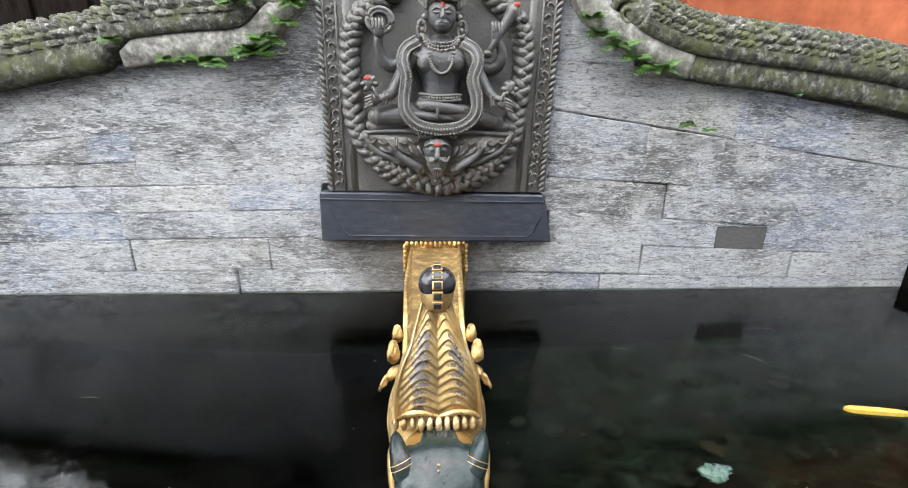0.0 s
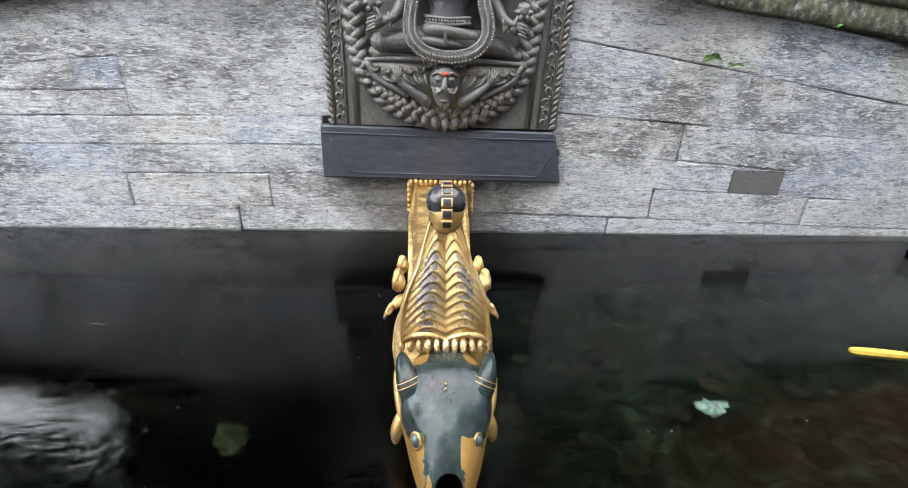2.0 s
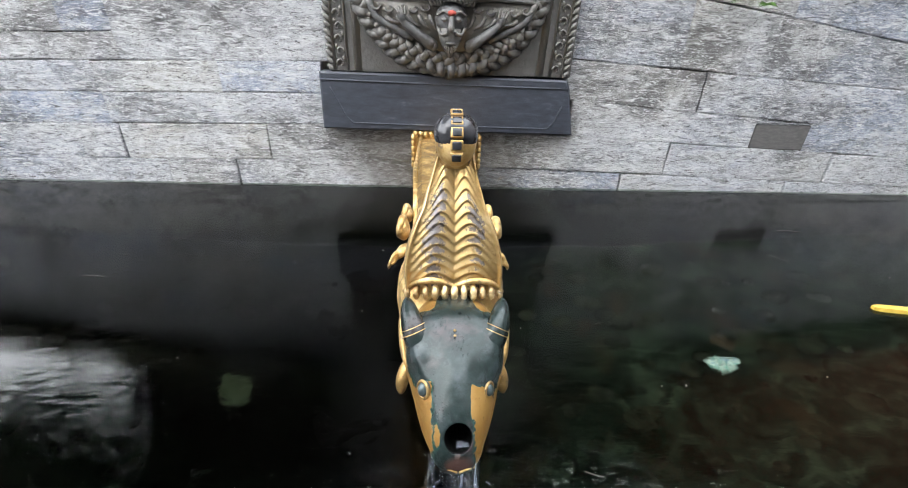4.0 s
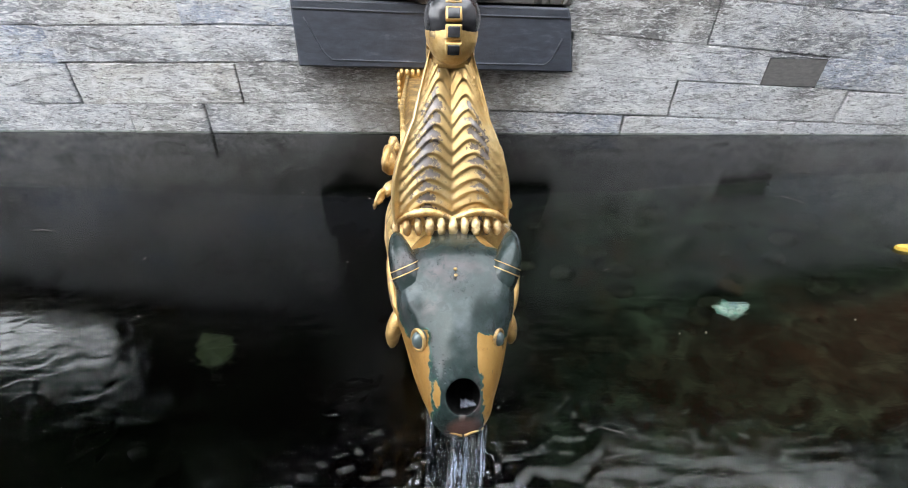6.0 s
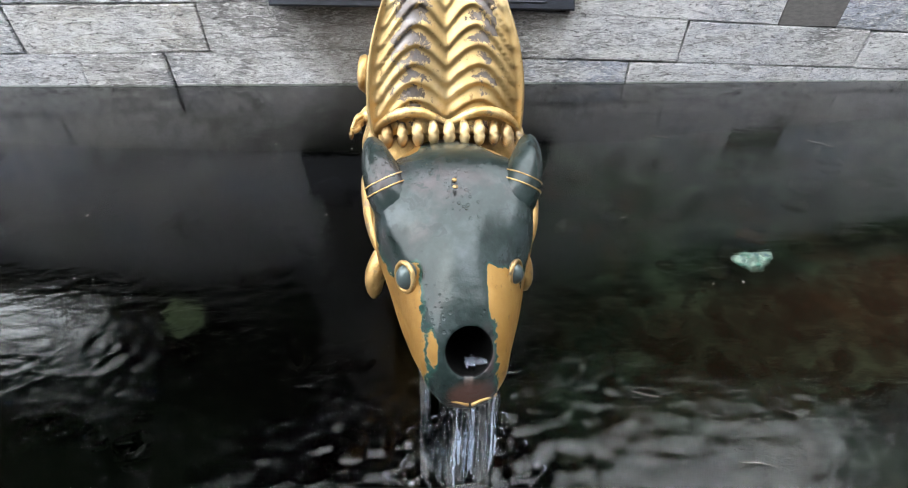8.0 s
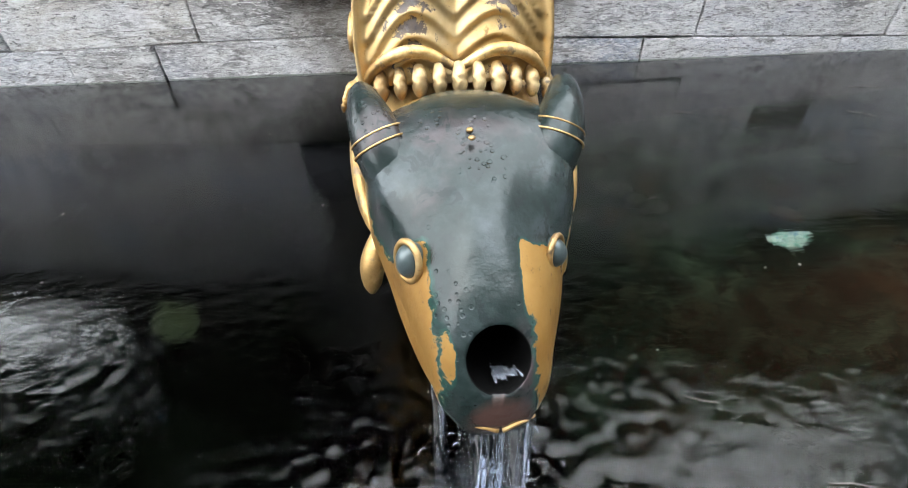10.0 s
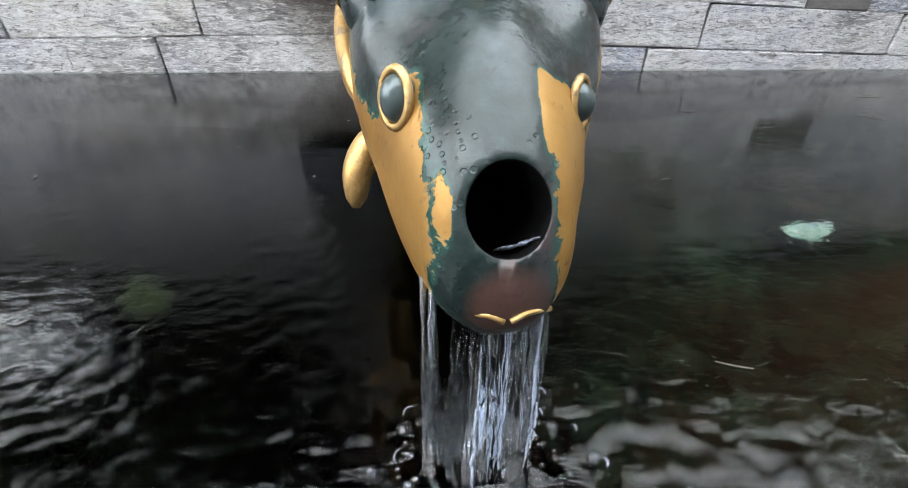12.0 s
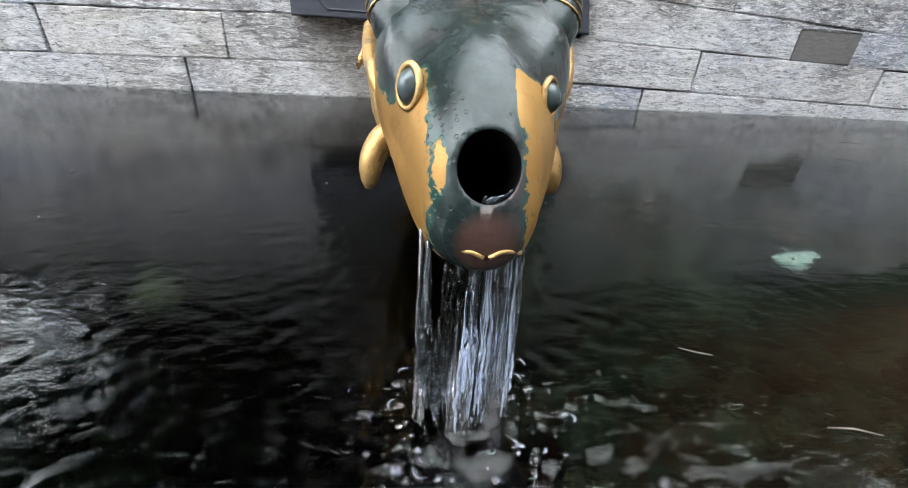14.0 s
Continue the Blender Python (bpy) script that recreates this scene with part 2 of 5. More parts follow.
def silt_and_shade():
    """Pale silt clouds in the east; the west's darkness is painted in near black."""
    m, nt, b = mat("silt_and_shade", 0.9)
    v = coords(nt)
    sep = nt.nodes.new("ShaderNodeSeparateXYZ")
    nt.links.new(v, sep.inputs[0])
    warp = noise_tex(nt, v, 2.2, 5, 0.6, 0.6)
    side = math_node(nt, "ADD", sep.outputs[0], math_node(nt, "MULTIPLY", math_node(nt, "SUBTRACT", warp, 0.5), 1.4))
    east_mask = ramp(nt, side, [(0.10, grey(0)), (0.60, grey(1))])
    cloudy = noise_tex(nt, coords(nt, (1, 1.5, 1)), 8.0, 7, 0.64, 0.9)
    c = ramp(nt, cloudy, [(0.40, (0.006, 0.0075, 0.0055)), (0.53, (0.018, 0.023, 0.018)), (0.68, (0.052, 0.062, 0.049))])
    c = mix(nt, ramp(nt, noise_tex(nt, v, 3.1, 4, 0.6), [(0.54, grey(0)), (0.64, grey(0.6))]), c, (0.046, 0.025, 0.016))
    west_dark = ramp(nt, noise_tex(nt, v, 6, 6, 0.65), [(0.4, (0.0, 0.0, 0.0)), (0.75, (0.0012, 0.0014, 0.001))])
    nt.links.new(mix(nt, east_mask, west_dark, c), b.inputs["Base Color"])
    bump(nt, b, cloudy, 0.4, 0.02)
    return m


# White for foam, and for sky glints painted on strands and bore water.
def foam_and_glint():
    m, nt, b = mat("white_foam_and_glints", 0.12, 0.0, (0.80, 0.86, 0.97))
    b.inputs["IOR"].default_value = 1.333
    b.inputs["Transmission Weight"].default_value = 0.82
    return m


def clear_water():
    m, nt, b = mat("falling_water", 0.03, 0.0, (0.93, 0.96, 1.0))
    b.inputs["IOR"].default_value = 1.333
    b.inputs["Transmission Weight"].default_value = 1.0
    n = noise_tex(nt, coords(nt, (260, 260, 9)), 1.0, 4, 0.6, 0.6)
    bump(nt, b, n, 0.25, 0.003)
    return m


M_WALL, M_SLATE, M_CARVED = wall_stone(), dark_slate(), carved_stone()
M_GOLD, M_MOSS, M_BAND = gold(), moss_stone(), pale_band_stone()
M_HEAD = gold_patina("worn_gilt_head", "wear", 0.5, 0.95, True, 0.45, ((0.20, 0.10, 0.026), (0.28, 0.152, 0.039), (0.39, 0.24, 0.075)), ((0.007, 0.012, 0.011), (0.0155, 0.025, 0.0235), (0.040, 0.052, 0.055), (0.019, 0.078, 0.060)))
M_TRUNK = gold_patina("worn_gilt_ridges", "wear", 0.70, 0.75, False, 0.85, ((0.38, 0.25, 0.10), (0.56, 0.40, 0.18), (0.80, 0.67, 0.41)), ((0.05, 0.045, 0.05), (0.13, 0.125, 0.14), (0.30, 0.29, 0.30), (0.16, 0.12, 0.08)))
M_HORN = simple("blue_grey_bronze", (0.028, 0.042, 0.042), (0.095, 0.12, 0.122), 40, 0.28, 0.001, metal=0.3)
M_TOOTH = gold("tarnished_silver_gilt", (0.50, 0.38, 0.20), 0.8)
M_BLACK = simple("black_enamel", (0.012, 0.012, 0.014), (0.04, 0.04, 0.045), 40, 0.2, 0.0008)
M_MORTAR = simple("dark_joint_mortar", (0.04, 0.038, 0.033), (0.26, 0.245, 0.21), 30, 0.95)
M_PATCH = simple("smooth_dark_grey_stone", (0.06, 0.057, 0.057), (0.11, 0.105, 0.10), 12, 0.85, 0.002, (3, 3, 10))
M_NEAR_BLACK = simple("near_black_stone", (0.002, 0.002, 0.0017), (0.012, 0.0115, 0.010), 14, 0.5, 0.006)
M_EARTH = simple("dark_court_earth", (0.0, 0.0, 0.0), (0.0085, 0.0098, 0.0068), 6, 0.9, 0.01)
M_FLOOR = silt_and_shade()
M_PLASTER = simple("red_brick_plaster", (0.13, 0.038, 0.018), (0.21, 0.066, 0.031), 5, 0.9, 0.004)
M_OLDBRICK = simple("old_dark_brick", (0.030, 0.014, 0.009), (0.075, 0.035, 0.022), 6, 0.9, 0.006)
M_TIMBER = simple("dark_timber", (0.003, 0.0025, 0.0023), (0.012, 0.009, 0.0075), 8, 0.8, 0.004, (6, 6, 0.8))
M_STEEL = simple("blue_grey_painted_steel", (0.22, 0.25, 0.30), (0.34, 0.37, 0.42), 20, 0.5, 0.001)
M_RED = simple("red_tika_powder", (0.24, 0.04, 0.028), (0.36, 0.07, 0.05), 90, 0.95, 0.0006)
M_FERN = leaf_mat("fern_green", (0.03, 0.075, 0.010), (0.11, 0.22, 0.03))
M_TREE = leaf_mat("dark_tree_green", (0.012, 0.025, 0.008), (0.035, 0.06, 0.016))
M_BARK = simple("grey_bark", (0.03, 0.025, 0.02), (0.09, 0.075, 0.06), 20, 0.9, 0.006)
M_YELLOW = simple("faded_yellow_plastic", (0.42, 0.28, 0.035), (0.60, 0.43, 0.08), 50, 0.5, 0.0008)
M_BLUE = simple("blue_plastic_sheet", (0.05, 0.28, 0.75), (0.12, 0.45, 0.9), 6, 0.5, 0.003)
M_BLUE.node_tree.nodes["Principled BSDF"].inputs["Transmission Weight"].default_value = 0.85
M_DEBRIS = simple("drowned_debris", (0.003, 0.003, 0.0025), (0.040, 0.040, 0.030), 16, 0.8, 0.004)
M_RUST = simple("rusty_brown_debris", (0.02, 0.009, 0.005), (0.06, 0.028, 0.014), 22, 0.8, 0.003)
M_LEAFY = simple("yellow_green_leaf", (0.010, 0.013, 0.003), (0.020, 0.024, 0.006), 30, 0.6, 0.001)
# Bore painted near black: the shade inside the opening is in its colour.
M_BORE_SHADE = simple("bore_shade_black", (0.002, 0.002, 0.002), (0.006, 0.006, 0.006), 30, 0.8, 0.001)
for dull in (M_NEAR_BLACK, M_FLOOR, M_EARTH, M_TIMBER, M_OLDBRICK, M_DEBRIS, M_PLASTER):
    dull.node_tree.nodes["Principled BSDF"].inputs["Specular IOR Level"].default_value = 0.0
M_BORE_SHADE.node_tree.nodes["Principled BSDF"].inputs["Specular IOR Level"].default_value = 0.0
M_WATER, M_FALL, M_FOAM_GLINT = water_mat(), clear_water(), foam_and_glint()


# ---------------------------------------------------------------- mesh tools
def link(name, bm, material, parent=None, label="", smooth=False, kind=""):
    me = bpy.data.meshes.new(name)
    bmesh.ops.recalc_face_normals(bm, faces=bm.faces)
    for f in bm.faces:
        f.smooth = smooth
    bm.to_mesh(me)
    bm.free()
    for mm in (material if isinstance(material, (list, tuple)) else [material]):
        me.materials.append(mm)
    ob = new(name, me)
    if parent is not None:
        ob.parent = parent
    tagged(ob, label=label, kind=kind)
    return ob


def part(name, bm, material, parent, label="", smooth=True):
    return link(name, bm, material, parent, label, smooth)


def thing(name, label, category, at=(0, 0, 0), group="", kind=""):
    ob = new(name)
    ob.empty_display_size = 0.05
    ob.location = at
    return tagged(ob, label=label, category=category, group=group, kind=kind)


def add_box(bm, lo, hi, bevel=0.0):
    vs = [bm.verts.new((hi[0] if k & 1 else lo[0], hi[1] if k & 2 else lo[1], hi[2] if k & 4 else lo[2])) for k in range(8)]
    for q in ((0, 2, 3, 1), (4, 5, 7, 6), (0, 1, 5, 4), (2, 6, 7, 3), (0, 4, 6, 2), (1, 3, 7, 5)):
        bm.faces.new([vs[k] for k in q])
    if bevel:
        es = list({e for v in vs for e in v.link_edges})
        bmesh.ops.bevel(bm, geom=es, offset=bevel, segments=2, affect="EDGES", profile=0.6)


def add_ball(bm, c, r, m=None, seg=14, rings=9):
    """An ellipsoid with radii r, turned by m."""
    t = Matrix.Translation(c) @ (m or Matrix()) @ Matrix.Diagonal((*r, 1))
    grid = []
    for i in range(1, rings):
        a = math.pi * i / rings
        z, q = math.cos(a), math.sin(a)
        grid.append([bm.verts.new(t @ Vector((q * math.cos(2 * math.pi * k / seg), q * math.sin(2 * math.pi * k / seg), z))) for k in range(seg)])
    top, low = bm.verts.new(t @ Vector((0, 0, 1))), bm.verts.new(t @ Vector((0, 0, -1)))
    for k in range(seg):
        n = (k + 1) % seg
        bm.faces.new((top, grid[0][k], grid[0][n]))
        bm.faces.new((low, grid[-1][n], grid[-1][k]))
        for g, h in zip(grid, grid[1:]):
            bm.faces.new((g[k], h[k], h[n], g[n]))


def add_tube(bm, pts, radii, seg=10, flat=1.0, cap=True, axis=None):
    """A tube through pts; flat squeezes it along axis."""
    rings, n = [], len(pts)
    pts = [Vector(p) for p in pts]
    for i, p in enumerate(pts):
        t = (pts[min(i + 1, n - 1)] - pts[max(i - 1, 0)]).normalized()
        a = Vector(axis) if axis else (Vector((0, 0, 1)) if abs(t.z) < 0.9 else Vector((1, 0, 0)))
        s = t.cross(a).normalized()
        u = s.cross(t).normalized()
        r = radii[i] if isinstance(radii, (list, tuple)) else radii
        rings.append([bm.verts.new(p + s * (r * math.cos(2 * math.pi * k / seg)) + u * (r * flat * math.sin(2 * math.pi * k / seg))) for k in range(seg)])
    for a, b in zip(rings, rings[1:]):
        for k in range(seg):
            bm.faces.new((a[k], a[(k + 1) % seg], b[(k + 1) % seg], b[k]))
    if cap:
        bm.faces.new(rings[0][::-1])
        bm.faces.new(rings[-1])


def add_loft(bm, sections, cap=True):
    rings = [[bm.verts.new(p) for p in s] for s in sections]
    n = len(rings[0])
    for a, b in zip(rings, rings[1:]):
        for k in range(n):
            bm.faces.new((a[k], a[(k + 1) % n], b[(k + 1) % n], b[k]))
    if cap:
        bm.faces.new(rings[0][::-1])
        bm.faces.new(rings[-1])
    return rings


def smooth_path(pts, n):
    """Catmull-Rom through pts, n points in all."""
    P = [Vector(p) for p in pts]
    P = [P[0] * 2 - P[1], *P, P[-1] * 2 - P[-2]]
    out = []
    for i in range(n):
        f = i / (n - 1) * (len(P) - 3)
        k = min(int(f), len(P) - 4)
        t = f - k
        a, b, c, d = P[k:k + 4]
        out.append(0.5 * ((2 * b) + (c - a) * t + (2 * a - 5 * b + 4 * c - d) * t * t + (3 * b - a - 3 * c + d) * t ** 3))
    return out


def lerp_table(table, s):
    for (s0, *a), (s1, *b) in zip(table, table[1:]):
        if s <= s1:
            f = (s - s0) / (s1 - s0)
            f = f * f * (3 - 2 * f) * 0.5 + f * 0.5
            return [p + (q - p) * f for p, q in zip(a, b)]
    return list(table[-1][1:])


def spline_table(table, s):
    """Smooth curve through the rows of a table."""
    def slope(i):
        a, b = table[max(i - 1, 0)], table[min(i + 1, len(table) - 1)]
        return [(q - p) / (b[0] - a[0]) for p, q in zip(a[1:], b[1:])]
    for i in range(len(table) - 1):
        s0, s1 = table[i][0], table[i + 1][0]
        if s <= s1:
            w = s1 - s0
            f = (s - s0) / w
            h = (2 * f ** 3 - 3 * f * f + 1, f ** 3 - 2 * f * f + f, 3 * f * f - 2 * f ** 3, f ** 3 - f * f)
            return [h[0] * p + h[1] * w * m + h[2] * q + h[3] * w * n for p, m, q, n in zip(table[i][1:], slope(i), table[i + 1][1:], slope(i + 1))]
    return list(table[-1][1:])


# ---------------------------------------------------------------- pool
def pool():
    def lines(stops):
        out = []
        for a, b, step in stops:
            n = max(1, round((b - a) / step))
            out += [a + (b - a) * i / n for i in range(n)]
        return out + [stops[-1][1]]
    xs = lines([(-3.2, -1.05, 0.11), (-1.05, 0.45, 0.0055), (0.45, 1.0, 0.012), (1.0, 2.32, 0.1)])
    ys = lines([(-4.6, -2.0, 0.2), (-2.0, -1.62, 0.03), (-1.62, -0.92, 0.005), (-0.92, -0.7, 0.02), (-0.7, 0.02, 0.08)])
    verts = []
    fx, fy = -0.03, -1.405
    for y in ys:
        for x in xs:
            r = math.hypot(x - fx, y - fy)
            near = math.exp(-r / 0.16)
            side = 1.0 if x < fx else 0.55
            z = 0.0022 * math.exp(-r / 0.075) * math.sin(r * 2 * math.pi / 0.030 + 1.3)
            z += 0.0032 * near * noise.noise((x * 62, y * 62, 1.7)) + 0.0018 * near * noise.noise((x * 105, y * 105, 3.7))
            chop = math.exp(-max(0, r - 0.12) / 0.46) * side * min(1.0, max(0.0, (-0.75 - y) / 0.45))
            z += 0.55 * chop * (0.0016 * noise.noise((x * 30 + y * 16, y * 56 - x * 18, 5.1)) + 0.0017 * noise.noise((x * 62 + y * 30, y * 100 - x * 24, 9.3)) + 0.0010 * noise.noise((x * 95 - y * 30, y * 120 + x * 25, 2.3)))
            z += 0.0008 * noise.noise((x * 3.5, y * 4.5, 2.0))
            if y > -0.1:
                z *= 0.2
            verts.append((x, y, z))
    w = len(xs)
    faces = [(j * w + i, j * w + i + 1, (j + 1) * w + i + 1, (j + 1) * w + i) for j in range(len(ys) - 1) for i in range(w - 1)]
    me = bpy.data.meshes.new("water")
    me.from_pydata(verts, [], faces)
    for p in me.polygons:
        p.use_smooth = True
    me.materials.append(M_WATER)
    ob = new("water", me)
    ob.visible_shadow = False
    tagged(ob, label="dark still pool water with ripples below the spout", category="water", kind="structure")

    bm = bmesh.new()
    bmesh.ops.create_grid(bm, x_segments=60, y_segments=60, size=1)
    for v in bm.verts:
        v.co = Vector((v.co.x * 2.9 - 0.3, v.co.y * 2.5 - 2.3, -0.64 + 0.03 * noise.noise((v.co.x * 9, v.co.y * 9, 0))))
    link("ground", bm, M_FLOOR, None, "silt floor of the stone basin, darkness painted into its west", True, "structure")


pool()


# ---------------------------------------------------------------- basin and wall core
def structure_box(name, lo, hi, material, label, bevel=0.01):
    bm = bmesh.new()
    add_box(bm, lo, hi, bevel)
    return link(name, bm, material, None, label, False, "structure")


wall = structure_box("wall_north", (-4.2, 0.035, -0.8), (4.2, 0.34, 0.9), M_MORTAR, "grey dressed-stone back wall of the fountain pit", 0)
# Wall foot under water: its darkness is put into a near-black colour.
structure_box("basin_wall", (-4.2, -0.002, -0.8), (4.2, 0.034, -0.031), M_NEAR_BLACK, "near-black stone below the water line, darkness painted in", 0)
bm = bmesh.new()
add_box(bm, (-0.62, 0.04, 0.85), (0.62, 0.34, 1.75), 0.0)
add_box(bm, (-1.25, 0.045, 0.84), (1.3, 0.33, 1.03), 0.0)
add_box(bm, (-0.75, 0.05, 0.84), (0.78, 0.32, 1.13), 0.0)
link("wall_pediment", bm, M_MORTAR, None, "raised middle of the stone back wall behind the stele", False, "structure")
# East corner's darkness is put into the ledge colour; the west one matches.
structure_box("basin_ledge_east", (2.31, -4.6, -0.8), (4.2, -0.004, 0.125), M_NEAR_BLACK, "near-black stone ledge along the pool edge", 0.02)
structure_box("basin_ledge_west", (-4.2, -4.6, -0.8), (-3.2, -0.004, 0.125), M_NEAR_BLACK, "near-black stone ledge along the pool edge", 0.02)
# Unseen south wall, added and made tall to hold sky light off the stones.
structure_box("wall_south", (-4.2, -5.0, -0.8), (4.2, -4.6, 5.2), M_WALL, "unseen tall grey wall added to block sky light", 0.02)
# Unseen east wall, added and raised to darken the right of the stonework.
structure_box("wall_east", (3.9, -4.6, 0.125), (4.2, 0.034, 4.6), M_WALL, "unseen grey stone side wall added around the pit", 0.02)
structure_box("wall_west", (-4.2, -4.6, 0.125), (-3.9, 0.034, 0.8), M_WALL, "unseen grey stone side wall added around the pit", 0.02)


# ---------------------------------------------------------------- what stands behind the wall
def background():
    b = thing("brick_building", "red plastered brick building behind the fountain wall", "building", (4.8, 2.2, 0))
    bm = bmesh.new()
    add_box(bm, (-2.55, 0, -0.5), (5.5, 3, 2.5), 0.03)
    part("wall", bm, M_PLASTER, b, smooth=False)
    bm = bmesh.new()
    add_box(bm, (-1.5, -0.03, 2.505), (5.52, 3.0, 6.495), 0.03)
    part("upper_storey", bm, M_OLDBRICK, b, "dark brown old brick upper storey", smooth=False)
    bm = bmesh.new()
    add_box(bm, (-1.7, -0.4, 6.5), (5.8, 3.3, 6.7), 0.03)
    part("roof", bm, M_TIMBER, b, smooth=False)

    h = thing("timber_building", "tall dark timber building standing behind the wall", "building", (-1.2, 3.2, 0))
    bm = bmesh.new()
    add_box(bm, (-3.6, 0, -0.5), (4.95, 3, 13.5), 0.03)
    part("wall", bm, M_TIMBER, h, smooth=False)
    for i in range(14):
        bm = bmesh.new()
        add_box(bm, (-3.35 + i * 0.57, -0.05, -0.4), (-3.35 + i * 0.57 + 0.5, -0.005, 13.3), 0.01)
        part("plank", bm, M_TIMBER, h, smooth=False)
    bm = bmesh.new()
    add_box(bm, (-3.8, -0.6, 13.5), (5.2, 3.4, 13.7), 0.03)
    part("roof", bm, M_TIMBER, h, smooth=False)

    g = thing("metal_gate", "blue-grey steel bar gate leaning behind the coping", "gate", (-2.2, 1.1, 0.54))
    for i in range(7):
        bm = bmesh.new()
        add_tube(bm, [(i * 0.09, 0, 0), (i * 0.09 + 0.35, 0.05, 0.75)], 0.011, 8)
        part("bar", bm, M_STEEL, g)
    for k in (0.12, 0.62):
        bm = bmesh.new()
        add_tube(bm, [(k * 0.47, 0.01, k), (k * 0.47 + 0.55, 0.01, k)], 0.014, 8)
        part("rail", bm, M_STEEL, g)
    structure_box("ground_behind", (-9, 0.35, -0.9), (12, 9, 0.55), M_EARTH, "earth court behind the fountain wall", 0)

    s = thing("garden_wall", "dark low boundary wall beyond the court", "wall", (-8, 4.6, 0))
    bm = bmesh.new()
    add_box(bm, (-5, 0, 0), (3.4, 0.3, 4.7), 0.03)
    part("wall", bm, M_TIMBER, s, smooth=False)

    bm = bmesh.new()
    bmesh.ops.create_grid(bm, x_segments=14, y_segments=10, size=1)
    for v in bm.verts:
        v.co = Vector((v.co.x * 0.24, 0.03 * math.sin(v.co.x * 7 + v.co.y * 2), v.co.y * 0.20 + 0.03 * math.sin(v.co.x * 5)))
    bmesh.ops.solidify(bm, geom=bm.faces[:], thickness=0.004)
    me = bpy.data.meshes.new("blue_tarpaulin")
    bm.to_mesh(me)
    bm.free()
    me.materials.append(M_BLUE)
    t = new("blue_tarpaulin", me)
    t.location = (-5.04, 3.13, 3.68)
    tagged(t, label="blue plastic sheet hanging from the building corner", category="tarpaulin")


background()


def tree(at, height, spread, leaves, seed):
    rnd = random.Random(seed)
    t = thing("tree", "tall dark leafy tree beyond the court", "tree", at)
    bm = bmesh.new()
    add_tube(bm, smooth_path([(0, 0, 0), (0.1, 0.05, height * 0.35), (-0.1, 0, height * 0.7)], 10), [0.22 - 0.014 * i for i in range(10)], 10)
    tips = []
    for i in range(9):
        a, z = i * 2.4, height * (0.4 + 0.04 * i)
        e = (spread * 0.8 * math.cos(a), spread * 0.8 * math.sin(a), z + height * 0.22)
        add_tube(bm, smooth_path([(0, 0, z), (e[0] * 0.5, e[1] * 0.5, z + 0.5), e], 6), [0.08, 0.06, 0.05, 0.04, 0.025, 0.012], 7)
        tips.append(e)
    part("trunk", bm, M_BARK, t)
    verts, faces = [], []
    for i in range(leaves):
        c = Vector(rnd.choice(tips)) * rnd.uniform(0.55, 1.1)
        c += Vector([rnd.gauss(0, spread * 0.22) for _ in range(3)])
        c.z = max(c.z, height * 0.47 + rnd.uniform(0, 0.7))
        u = Vector([rnd.gauss(0, 1) for _ in range(3)]).normalized()
        w = u.orthogonal().normalized()
        s = rnd.uniform(0.11, 0.24)
        k = len(verts)
        verts += [c - u * s, c + w * s * 0.45, c + u * s, c - w * s * 0.45]
        faces.append((k, k + 1, k + 2, k + 3))
    me = bpy.data.meshes.new("crown")
    me.from_pydata(verts, [], faces)
    me.materials.append(M_TREE)
    ob = new("crown", me)
    ob.parent = t


tree((-7.3, 2.5, 0.5), 12.5, 3.4, 11000, 3)


